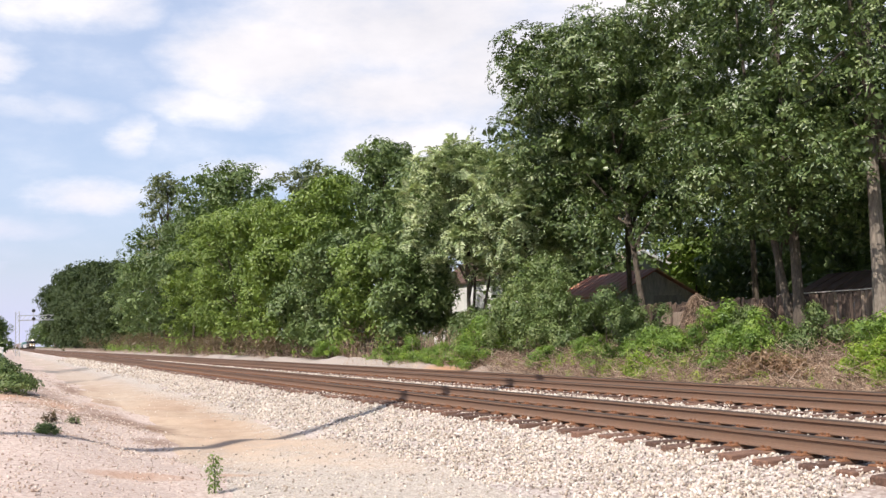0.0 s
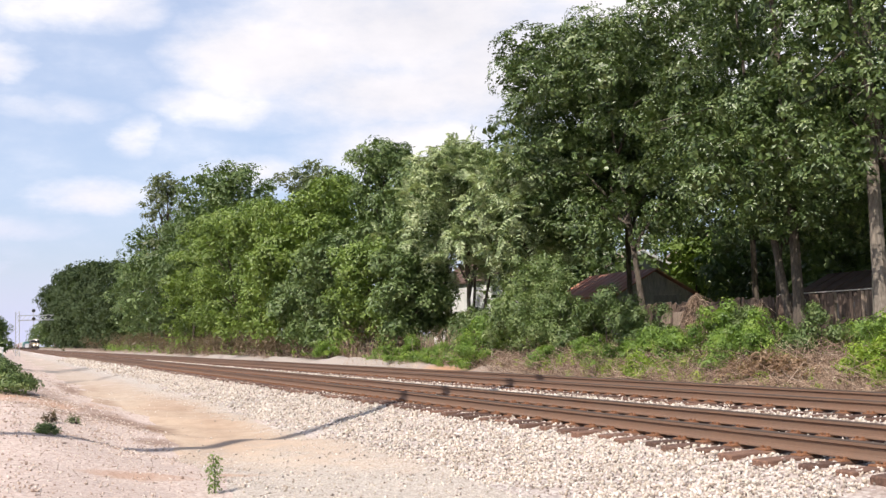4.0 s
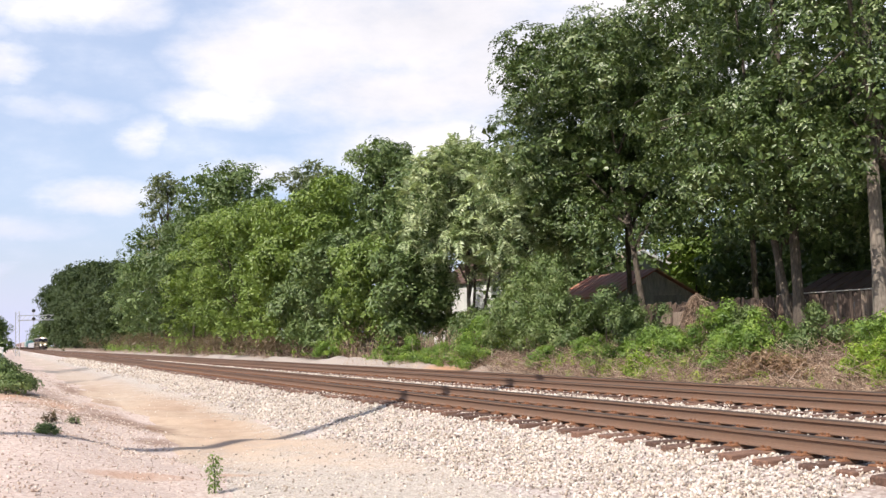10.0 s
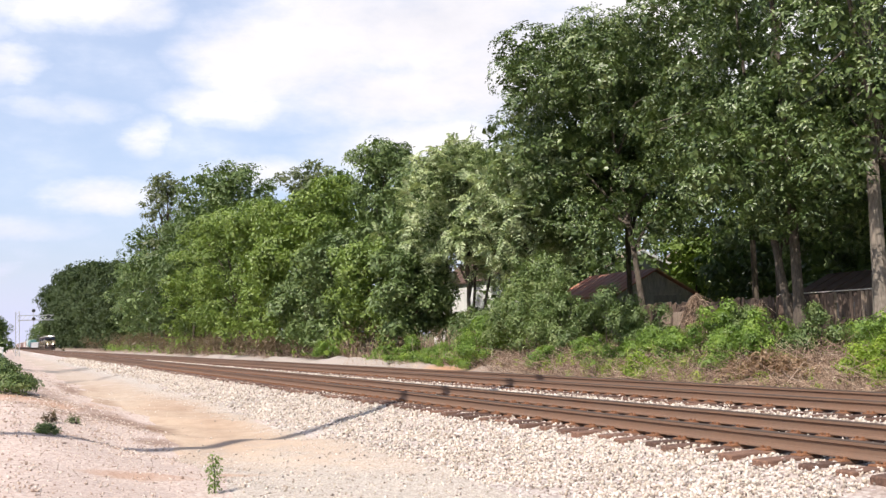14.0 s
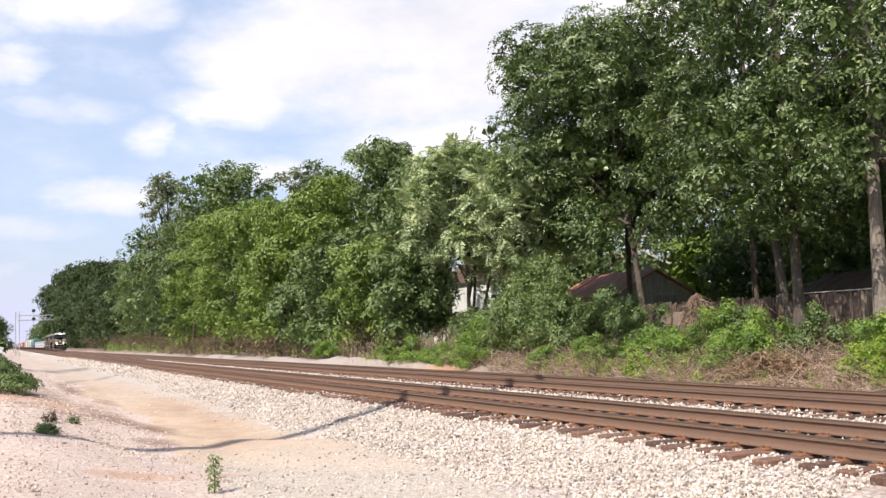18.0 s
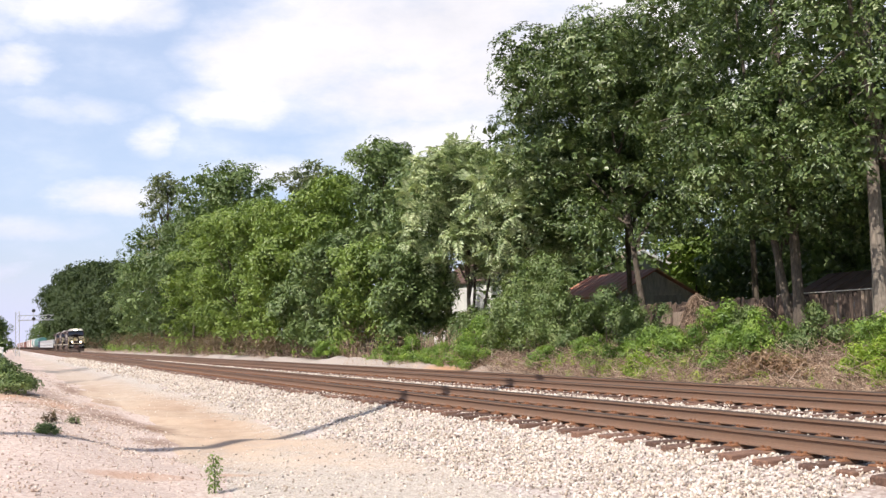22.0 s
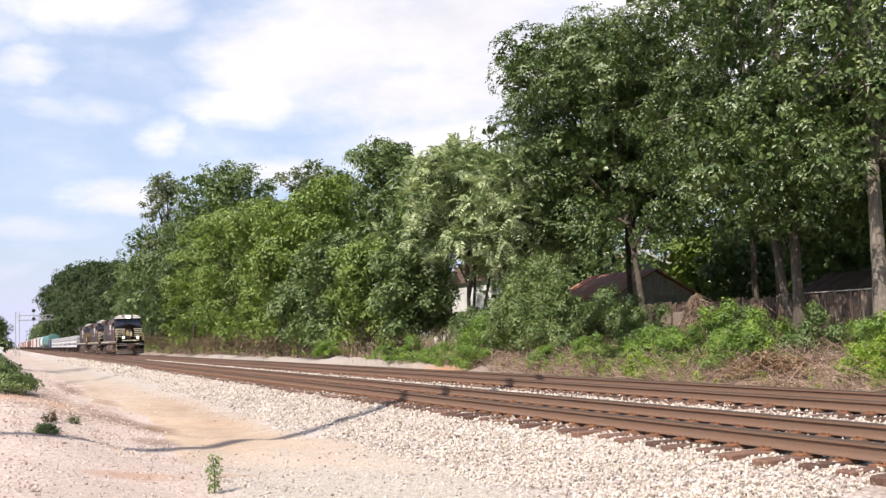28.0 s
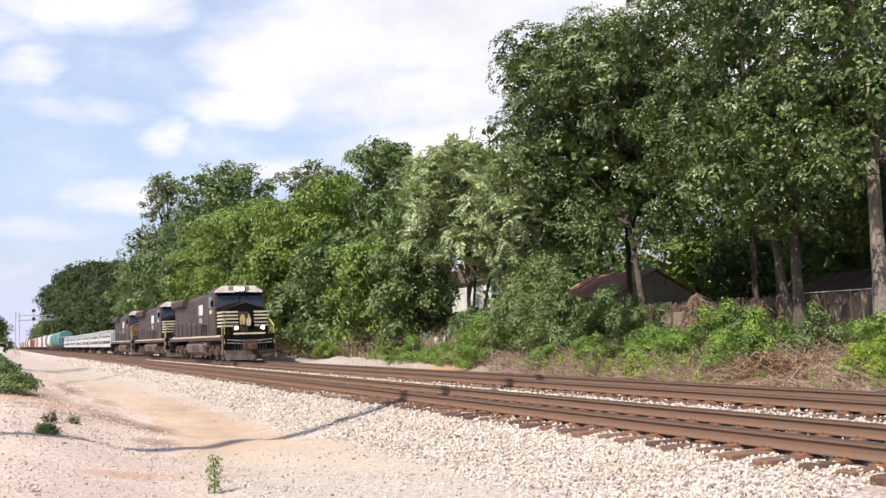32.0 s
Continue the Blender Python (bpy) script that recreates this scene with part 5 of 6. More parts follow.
def build_signal():
    t = thing("signal_cantilever", "silver lattice cantilever with black signal heads over the line", "railway signal", Matrix.Translation((2.5, 208, -0.75)))
    for sx in (-0.35, 0.35):
        for sy in (-0.35, 0.35):
            part("mast_leg", Build().box(sx - 0.06, sx + 0.06, sy - 0.06, sy + 0.06, 0, 9.0), M_STEEL, t)
    b = Build()
    for i in range(10):
        z = 0.3 + i * 0.88
        for sy in (-0.35, 0.35):
            b.tube([(-0.35, sy, z), (0.35, sy, z + 0.88)], 0.04, 4)
    part("mast_lacing", b, M_STEEL, t)
    for z in (7.3, 8.2):
        for sy in (-0.4, 0.4):
            part("arm_chord", Build().box(0, 6.6, sy - 0.05, sy + 0.05, z - 0.06, z + 0.06), M_STEEL, t)
    b = Build()
    for i in range(8):
        for sy in (-0.4, 0.4):
            b.tube([(0.8 * i, sy, 7.3), (0.8 * i + 0.8, sy, 8.2)], 0.04, 4)
    part("arm_lacing", b, M_STEEL, t)
    part("walkway", Build().box(0, 6.6, -0.4, 0.4, 7.2, 7.24), M_STEEL, t)
    for (x, z) in ((2.9, 9.1), (2.9, 7.5), (5.6, 7.9)):
        hd = part("signal_head", Build().tube([(x, -0.75, z), (x, -0.5, z)], 0.34, 14), M_BLACK, t, "round black signal head")
        part("hood", Build().tube([(x, -1.0, z + 0.05), (x, -0.75, z + 0.05)], 0.2, 10), M_BLACK, hd)
        part("bracket", Build().box(x - 0.05, x + 0.05, -0.5, -0.4, z - 0.8, z + 0.5), M_STEEL, t)
    t = thing("relay_cabinet", "small white lineside cabinet in the weeds", "cabinet", Matrix.Translation((-0.30, 62, 0.05)))
    part("body", Build().box(-0.3, 0.3, -0.25, 0.25, 0, 1.2, 0.02), M_WHITEPAINT, t)
    part("roof", Build().box(-0.34, 0.34, -0.29, 0.29, 1.2, 1.26, 0.015), M_WHITEPAINT, t)
    part("door", Build().box(-0.26, 0.26, -0.27, -0.252, 0.1, 1.14, 0.004), M_WHITEPAINT, t)
    t = thing("marker_post", "thin pale marker post at the foot of the thicket", "post", Matrix.Translation((18.2, 57.2, float(land(18.2, 57.2)))))
    part("post", Build().tube([(0, 0, -0.3), (0, 0, 1.75)], 0.055, 8), M_STEEL, t)
    part("cap", Build().tube([(0, 0, 1.75), (0, 0, 1.82)], [0.075, 0.05], 8), M_STEEL, t)
    # power cable that crosses the line high over the camera's view
    cable = Build()
    pts = []
    for i in range(41):
        x = -34 + 1.5 * i
        pts.append((x, CABLE[0] + CABLE[1] * x, CABLE[2] + 0.0008 * (x - 10) ** 2))
    cable.tube(pts, 0.19, 6)
    tagged(new("overhead_cable", cable.mesh("overhead_cable", M_BLACK)), "thick black overhead cable across the railway", "cable")


CABLE_H = 20.0
_k = CABLE_H / math.tan(SUN_EL)
# a straight shadow on the ground along y = 15.0 + 0.66 x
CABLE = (15.0 + _k * math.cos(SUN_AZ) - 0.66 * _k * math.sin(SUN_AZ), 0.66, CABLE_H)
build_signal()


# ------------------------------------------------------------------ train
M_HOOD = paint("black_locomotive_paint", (0.056, 0.034, 0.033), 0.5, 0.0, (0.130, 0.078, 0.064), 0.6, 0.6, spec=0.25)
M_ROOFSUN = paint("sunlit_roof_paint", (0.56, 0.54, 0.50), 0.5, 0.0, (0.20, 0.16, 0.13), 0.6, 1.6)
M_BROWN = paint("faded_brown_paint", (0.060, 0.043, 0.040), 0.55, 0.0, (0.13, 0.09, 0.075), 0.5, 0.6, spec=0.25)
M_ORANGE = paint("faded_orange_paint", (0.36, 0.20, 0.07), 0.5, 0.0, (0.2, 0.12, 0.07), 0.5, 0.8)
M_CREAM = paint("cream_stripe_paint", (0.62, 0.55, 0.40), 0.5, 0.0, (0.30, 0.23, 0.14), 0.5, 2.0)
M_YELLOW = paint("yellow_rail_paint", (0.52, 0.42, 0.19), 0.5, 0.0, (0.3, 0.22, 0.1), 0.4, 3.0)
M_TANK = paint("dusty_tank_paint", (0.150, 0.118, 0.102), 0.8, 0.0, (0.23, 0.18, 0.148), 0.6, 0.9, spec=0.2)
M_TRUCK = paint("dusty_truck_paint", (0.078, 0.050, 0.043), 0.8, 0.0, (0.165, 0.112, 0.092), 0.6, 1.5, spec=0.2)
M_PLOUGH = paint("dusty_plough_paint", (0.066, 0.050, 0.044), 0.85, 0.0, (0.16, 0.125, 0.105), 0.6, 2.2, spec=0.15)
M_NOSE = paint("clean_black_paint", (0.008, 0.007, 0.007), 0.8, 0.0, (0.014, 0.011, 0.010), 0.4, 1.0, spec=0.04)
M_WHEEL = paint("worn_wheel_steel", (0.16, 0.13, 0.115), 0.5, 0.6, (0.10, 0.07, 0.05), 0.5, 2.0)
M_SILVER = paint("bare_aluminium", (0.60, 0.60, 0.62), 0.55, 0.1, (0.36, 0.33, 0.30), 0.4, 0.7)
M_TEAL = paint("teal_car_paint", (0.07, 0.21, 0.195), 0.55, 0.0, (0.15, 0.16, 0.15), 0.4, 0.5)
M_BLUE = paint("dark_blue_car_paint", (0.035, 0.06, 0.14), 0.5, 0.0, (0.1, 0.1, 0.1), 0.4, 0.5)
M_REDCAR = paint("red_oxide_car_paint", (0.30, 0.055, 0.04), 0.6, 0.0, (0.15, 0.09, 0.07), 0.4, 0.5)
M_WHITECAR = paint("white_car_paint", (0.72, 0.69, 0.67), 0.55, 0.0, (0.45, 0.33, 0.28), 0.4, 0.4)
M_BROWNCAR = paint("brown_car_paint", (0.16, 0.07, 0.05), 0.6, 0.0, (0.1, 0.08, 0.07), 0.4, 0.5)
M_TINT = glass_dark("tinted_cab_glass", (0.03, 0.035, 0.05))
M_LAMP = glow("lit_headlamp", (1.0, 0.80, 0.55), 70.0)
M_LAMP_OFF = glass_dark("unlit_headlamp", (0.3, 0.3, 0.28))


def wheelset(parent, y, r=0.53):
    b = Build()
    for s in (-1, 1):
        x0 = s * 0.68
        b.tube([(x0, 0, 0), (x0 + s * 0.03, 0, 0), (x0 + s * 0.031, 0, 0), (x0 + s * 0.14, 0, 0)], [r + 0.025, r + 0.025, r, r - 0.006], 14)
    b.tube([(-0.95, 0, 0), (0.95, 0, 0)], 0.085, 8)
    for s in (-1, 1):       # spoke-like marks that show the turning
        for k in range(3):
            w = 2 * math.pi * k / 3
            cy, cz = 0.3 * math.cos(w), 0.3 * math.sin(w)
            b.box(min(s * 0.81, s * 0.84), max(s * 0.81, s * 0.84), cy - 0.06, cy + 0.06, cz - 0.06, cz + 0.06)
    return part("wheelset", b, M_WHEEL, parent, at=(0, y, r))


def three_axle_truck(loco, y):
    t = part("truck", Build().box(-0.6, 0.6, y - 1.6, y + 1.6, 0.55, 0.85, 0.03), M_TRUCK, loco, "dusty three-axle truck")
    for s in (-1, 1):
        prof = [(y - 2.3, 0.62), (y - 2.3, 0.85), (y - 1.2, 1.0), (y + 1.2, 1.0), (y + 2.3, 0.85), (y + 2.3, 0.62), (y + 1.1, 0.5), (y - 1.1, 0.5)]
        a, c = s * 1.0, s * 1.14
        part("side_frame", Build().prism(prof, "x", min(a, c), max(a, c)), M_TRUCK, t)
        for dy in (-1.85, 0, 1.85):
            part("axle_box", Build().box(min(s * 1.14, s * 1.28), max(s * 1.14, s * 1.28), y + dy - 0.2, y + dy + 0.2, 0.36, 0.74, 0.03), M_TRUCK, t)
        for dy in (-0.95, 0.95):
            part("brake_cylinder", Build().tube([(s * 1.2, y + dy - 0.25, 0.86), (s * 1.2, y + dy + 0.25, 0.86)], 0.12, 8), M_TRUCK, t)
            part("spring", Build().tube([(s * 1.2, y + dy * 0.5, 0.42), (s * 1.2, y + dy * 0.5, 0.62)], 0.1, 8), M_TRUCK, t)
    return [wheelset(loco, y + dy) for dy in (-1.85, 0, 1.85)]


def bars(parent, name, x, y0, z0, widths, h, gap, mat, side):
    """Lettering too small to read, as plain bars on a side that looks to -x."""
    y = y0
    for w in widths:
        a, c = (x, x + 0.012) if side > 0 else (x - 0.012, x)
        part(name, Build().box(a, c, y, y + w, z0, z0 + h), mat, parent)
        y += w + gap


def build_loco(name, label, body, accent, lit, brown=False):
    t = thing(name, label, "locomotive")
    L = 22.3
    part("underframe", Build().box(-1.48, 1.48, 0.95, L - 0.95, 1.28, 1.58, 0.03), body, t)
    for s in (-1, 1):
        a, c = s * 1.482, s * 1.50
        part("sill_stripe", Build().box(min(a, c), max(a, c), 2.0, L - 2.2, 1.49, 1.595), M_CREAM, t, "pale reflective sill stripe")
    # pilot with plough
    plough = Build()
    for s in (-1, 1):       # two curved blades that meet in a blunt edge
        prof = [(0.0, 0.12, 0.12), (0.35, 0.12, 0.12), (1.45, 0.70, 0.14), (0.0, 0.36, 0.42), (0.35, 0.36, 0.42), (1.48, 0.79, 0.44), (0.0, 0.40, 0.66), (0.35, 0.40, 0.66), (1.45, 0.80, 0.70)]
        plough.add([(s * x, y, z) for x, y, z in prof] + [(s * x, y + 0.10, z) for x, y, z in prof],
                   [(0, 1, 4, 3), (1, 2, 5, 4), (3, 4, 7, 6), (4, 5, 8, 7), (9, 12, 13, 10), (10, 13, 14, 11), (12, 15, 16, 13), (13, 16, 17, 14), (0, 9, 10, 1), (1, 10, 11, 2), (6, 7, 16, 15), (7, 8, 17, 16), (2, 11, 14, 5), (5, 14, 17, 8)])
    part("plough", plough, M_PLOUGH, t, "dusty dark steel snow plough")
    part("pilot_plate", Build().box(-1.5, 1.5, 0.85, 0.97, 0.7, 1.62, 0.01), M_NOSE, t)
    part("front_stripe", Build().box(-0.95, 0.95, 0.832, 0.85, 1.60, 1.70), accent, t, "white stripe on the front walkway")
    part("coupler", Build().box(-0.14, 0.14, -0.15, 0.9, 0.72, 1.02, 0.05).box(-0.22, 0.22, -0.3, 0.05, 0.68, 1.06, 0.06), M_TRUCK, t)
    for sx in (-0.9, -0.72, -0.55, 0.55, 0.72, 0.9):
        part("air_hose", Build().tube([(sx, 0.86, 1.18), (sx, 0.66, 1.05), (sx * 1.02, 0.6, 0.72), (sx * 1.05, 0.7, 0.62)], 0.03, 6), M_BLACK, t)
    part("rear_coupler", Build().box(-0.14, 0.14, L - 0.9, L + 0.1, 0.72, 1.02, 0.05), M_TRUCK, t)
    part("rear_plate", Build().box(-1.5, 1.5, L - 0.97, L - 0.85, 0.45, 1.62, 0.01), M_BLACK, t)
    # corner steps
    for y in (0.95, L - 1.6):
        for s in (-1, 1):
            st = part("step_well", Build().box(min(s * 1.02, s * 1.08), max(s * 1.02, s * 1.08), y, y + 0.65, 0.35, 1.3), M_TRUCK, t)
            for z in (0.38, 0.68, 0.98):
                part("step", Build().box(min(s * 1.08, s * 1.48), max(s * 1.08, s * 1.48), y + 0.04, y + 0.6, z, z + 0.04), M_TRUCK, st)
    # nose
    nose = Build()
    lo, hi = 1.58, 3.06
    nose.add([(-1.28, 1.45, lo), (1.28, 1.45, lo), (1.28, 1.75, hi), (-1.28, 1.75, hi), (-1.40, 3.3, lo), (1.40, 3.3, lo), (1.42, 3.3, 3.16), (-1.42, 3.3, 3.16), (0.0, 1.78, hi + 0.46), (0, 3.3, 3.58)],
             [(0, 1, 2, 3), (0, 3, 7, 4), (1, 5, 6, 2), (3, 2, 8), (3, 8, 9, 7), (8, 2, 6, 9), (4, 7, 9, 6, 5), (0, 4, 5, 1)])
    part("nose", nose, M_NOSE if not brown else body, t, "dark wedge-topped nose")
    def on_nose(z):
        return 1.45 + 0.30 * (z - lo) / (hi - lo) - 0.015
    for i in range(5):
        z = 2.08 + 0.205 * i
        for s in (-1, 1):
            y = on_nose(z)
            b = Build().prism([(min(s * 0.48, s * 1.27), z), (max(s * 0.48, s * 1.27), z), (max(s * 0.48, s * 1.27), z + 0.10), (min(s * 0.48, s * 1.27), z + 0.10)], "y", y, y + 0.05)
            part("nose_stripe", b, accent, t, "cream stripe on the nose")
            c = Build().box(min(s * 1.28, s * 1.415), max(s * 1.28, s * 1.415), 1.75, 3.28, z, z + 0.10)
            part("nose_stripe", c, accent, t, "cream stripe on the nose")
    door = part("nose_door", Build().box(-0.40, 0.10, on_nose(2.0) - 0.03, on_nose(2.0) + 0.3, 1.66, 2.95, 0.02), body, t)
    part("door_handle", Build().box(-0.33, -0.28, on_nose(2.0) - 0.06, on_nose(2.0) - 0.02, 2.2, 2.4), M_STEEL, door)
    emblem = Build().prism([(-0.02, 2.12), (0.20, 2.10), (0.26, 2.4), (0.18, 2.66), (0.10, 2.84), (0.06, 2.6), (-0.04, 2.5)], "y", 1.435, 1.465)
    part("emblem", emblem, accent, t, "pale emblem patch on the nose")
    shield = Build().prism([(-0.42, 2.2), (-0.12, 2.2), (-0.1, 2.55), (-0.2, 2.8), (-0.34, 2.78), (-0.44, 2.5)], "y", 1.437, 1.463)
    part("nose_patch", shield, M_YELLOW, t, "faded gold patch on the nose")
    # cab
    cab = Build()
    cab.add([(-1.5, 3.3, 1.58), (1.5, 3.3, 1.58), (1.5, 6.0, 1.58), (-1.5, 6.0, 1.58), (-1.5, 3.3, 3.3), (1.5, 3.3, 3.3), (1.5, 3.55, 4.22), (-1.5, 3.55, 4.22), (-1.5, 6.0, 4.22), (1.5, 6.0, 4.22)],
            [(0, 1, 5, 4), (4, 5, 6, 7), (0, 4, 7, 8, 3), (1, 2, 9, 6, 5), (3, 8, 9, 2), (7, 6, 9, 8), (0, 3, 2, 1)])
    part("cab", cab, body, t)
    faces = [(0, 1, 9, 8), (8, 9, 5, 4), (1, 2, 10, 9), (9, 10, 6, 5), (3, 0, 8, 11), (11, 8, 4, 7), (4, 5, 6, 7), (2, 3, 11, 10), (10, 11, 7, 6), (0, 3, 2, 1)]
    # sunlight is put into the pale front piece; the rest keeps body colour
    for (y0, y1, y2, m, name, lab) in ((3.35, 3.42, 3.85, M_ROOFSUN, "roof_front", "sloping front of the cab roof, coloured pale as if sunlit"), (3.85, 3.85, 6.1, body, "cab_roof", "")):
        w2 = 3.55 if y0 < 3.5 else y0
        part(name, Build().add([(-1.48, y0, 4.2), (1.48, y0, 4.2), (1.48, y2, 4.2), (-1.48, y2, 4.2), (-0.98, w2, 4.62), (0.98, w2, 4.62), (0.98, y2, 4.62), (-0.98, y2, 4.62),
                                (-1.36, y1, 4.36), (1.36, y1, 4.36), (1.36, y2, 4.36), (-1.36, y2, 4.36)], faces), m, t, lab)
    for s in (-1, 1):
        pane = [(0.06, 3.62), (1.40, 3.26), (1.36, 4.14), (0.06, 4.14)]
        w = Build().add([(s * x, 3.265 + 0.272 * (z - 3.3) + q, z) for q in (0.0, 0.06) for x, z in pane],
                        [(0, 1, 2, 3), (4, 7, 6, 5), (0, 4, 5, 1), (1, 5, 6, 2), (2, 6, 7, 3), (3, 7, 4, 0)])
        part("windscreen", w, M_TINT, t, "tinted windscreen pane")
        sw = part("side_window", Build().box(min(s * 1.49, s * 1.515), max(s * 1.49, s * 1.515), 4.05, 5.35, 3.3, 4.0, 0.004), M_TINT, t)
        part("window_frame", Build().box(min(s * 1.495, s * 1.525), max(s * 1.495, s * 1.525), 4.66, 4.74, 3.3, 4.0), M_STEEL, sw)
        bars(t, "cab_number_bar", s * 1.502, 4.3, 2.95, (0.16, 0.16, 0.16, 0.16), 0.24, 0.07, accent, s)
    for s in (-1, 1):       # boards let into the sloping front of the roof
        bd = Build().add([(s * 0.36, 3.395, 4.33), (s * 0.98, 3.415, 4.335), (s * 0.84, 3.535, 4.575), (s * 0.36, 3.52, 4.585), (s * 0.36, 3.46, 4.30), (s * 0.98, 3.48, 4.30), (s * 0.84, 3.62, 4.56), (s * 0.36, 3.62, 4.56)],
                         [(0, 1, 2, 3), (4, 7, 6, 5), (0, 4, 5, 1), (1, 5, 6, 2), (2, 6, 7, 3), (3, 7, 4, 0)])
        part("number_board", bd, M_TANK, t, "grey board beside the headlamp")
        part("cab_visor", Build().box(min(s * 0.1, s * 1.45), max(s * 0.1, s * 1.45), 3.2, 3.42, 4.15, 4.19), M_NOSE, t, "dark visor over the windscreen")
        part("mirror_bracket", Build().box(min(s * 1.52, s * 1.66), max(s * 1.52, s * 1.66), 3.9, 4.0, 3.35, 3.75, 0.01), M_NOSE, t)
        part("cab_door", Build().box(min(s * 1.50, s * 1.515), max(s * 1.50, s * 1.515), 5.42, 5.95, 1.7, 3.95, 0.004), body, t)
    for s in (-1, 1):
        part("wiper", Build().tube([(s * 0.75, 3.29, 3.50), (s * 0.45, 3.43, 4.02)], 0.014, 4), M_BLACK, t)
    for zz in (1.12, 1.3):
        part("cut_lever", Build().tube([(-1.35, 0.80, zz), (-0.4, 0.70, zz - 0.06), (0.4, 0.70, zz - 0.06), (1.35, 0.80, zz)], 0.02, 5), M_STEEL, t)
    part("coupler_pocket", Build().box(-0.42, 0.42, 0.62, 0.9, 0.66, 1.28, 0.04), M_TRUCK, t, "dusty coupler pocket in the pilot")
    for s in (-1, 1):
        part("hose_bracket", Build().box(min(s * 0.5, s * 0.98), max(s * 0.5, s * 0.98), 0.78, 0.86, 1.12, 1.24), M_TRUCK, t)
    for yy in (4.6, 5.3):
        part("roof_seam", Build().box(-0.95, 0.95, yy, yy + 0.05, 4.62, 4.635), M_TRUCK, t)
    lamp = part("headlight_housing", Build().box(-0.30, 0.30, 3.2, 3.5, 4.22, 4.58, 0.03), M_ROOFSUN, t)
    for s in (-1, 1):
        part("headlamp", Build().tube([(s * 0.14, 3.17, 4.4), (s * 0.14, 3.21, 4.4)], 0.095, 14), M_LAMP if lit else M_LAMP_OFF, lamp, "glowing headlamp" if lit else "unlit headlamp")
        dl = part("ditch_light", Build().box(min(s * 0.62, s * 0.94), max(s * 0.62, s * 0.94), 0.80, 1.05, 1.82, 2.14, 0.02), M_BLACK, t, "low front lamp in a black box")
        part("ditch_lamp", Build().tube([(s * 0.78, 0.76, 1.98), (s * 0.78, 0.80, 1.98)], 0.09, 14), M_LAMP if lit else M_LAMP_OFF, dl, "glowing lower lamp" if lit else "unlit lamp")
    # long hood
    hood = Build().prism([(-1.1, 1.58), (1.1, 1.58), (1.1, 4.05), (0.9, 4.32), (-0.9, 4.32), (-1.1, 4.05)], "y", 6.0, 20.9)
    part("hood", hood, body, t)
    part("equipment_cabinet", Build().prism([(-1.5, 2.3), (1.5, 2.3), (1.5, 4.05), (1.35, 4.25), (-1.35, 4.25), (-1.5, 4.05)], "y", 6.0, 9.6), body, t, "full-width cabinet behind the cab")
    rad = part("radiator_housing", Build().prism([(-1.1, 3.7), (1.1, 3.7), (1.42, 3.86), (1.42, 4.2), (1.2, 4.38), (-1.2, 4.38), (-1.42, 4.2), (-1.42, 3.86)], "y", 15.6, 20.7), body, t, "flared radiator housing")
    for s in (-1, 1):
        for i in range(4):
            y = 15.8 + i * 1.22
            part("grille", Build().box(min(s * 1.42, s * 1.435), max(s * 1.42, s * 1.435), y, y + 1.05, 3.9, 4.18), M_TRUCK, rad)
        for i in range(8):
            y = 9.8 + i * 0.7
            hd = part("hood_door", Build().box(min(s * 1.1, s * 1.115), max(s * 1.1, s * 1.115), y, y + 0.62, 1.75, 3.5, 0.003), body, t)
            part("latch", Build().box(min(s * 1.115, s * 1.14), max(s * 1.115, s * 1.14), y + 0.5, y + 0.55, 2.4, 2.6), M_STEEL, hd)
        bars(t, "side_emblem", s * 1.502, 7.35, 2.95, (0.18, 0.18, 0.5, 0.22), 0.66, 0.11, M_WHITEPAINT, s)
        bars(t, "side_number_bar", s * 1.502, 7.7, 2.46, (0.13, 0.13, 0.13, 0.13), 0.30, 0.12, M_CREAM, s)
    part("exhaust_stack", Build().box(-0.45, 0.45, 12.0, 13.0, 4.35, 4.62, 0.03), M_BLACK, t)
    part("roof_fan", Build().tube([(0, 10.8, 4.34), (0, 10.8, 4.48)], 0.55, 16), M_BLACK, t)
    part("air_horn", Build().tube([(0.3, 6.6, 4.6), (0.3, 6.0, 4.62)], [0.03, 0.09], 8), M_BLACK, t)
    # fuel tank
    tank = Build().prism([(-1.35, 0.55), (-1.05, 0.32), (1.05, 0.32), (1.35, 0.55), (1.4, 1.0), (1.2, 1.28), (-1.2, 1.28), (-1.4, 1.0)], "y", 8.2, 14.2)
    part("fuel_tank", tank, M_TANK, t, "dusty grey fuel tank")
    for s in (-1, 1):
        part("tank_panel", Build().box(min(s * 1.38, s * 1.43), max(s * 1.38, s * 1.43), 9.6, 11.8, 0.68, 1.02, 0.01), M_TRUCK, t)
        part("air_tank", Build().tube([(s * 1.2, 6.9, 1.05), (s * 1.2, 8.1, 1.05)], 0.2, 10), M_TANK, t)
        # handrails
        b = Build()
        for y in np.arange(6.5, 21.0, 1.8):
            b.tube([(s * 1.44, y, 1.58), (s * 1.44, y, 2.6)], 0.022, 5)
        b.tube([(s * 1.44, 6.5, 2.6), (s * 1.44, 20.9, 2.6)], 0.022, 5)
        part("handrail", b, M_BLACK, t)
        b = Build().tube([(s * 1.44, 1.0, 0.5), (s * 1.47, 0.86, 1.1), (s * 1.47, 0.92, 2.1), (s * 1.36, 1.3, 2.45), (s * 1.36, 1.6, 2.5)], 0.028, 6)
        b.tube([(s * 1.45, 1.62, 0.5), (s * 1.46, 1.62, 2.2)], 0.025, 6)
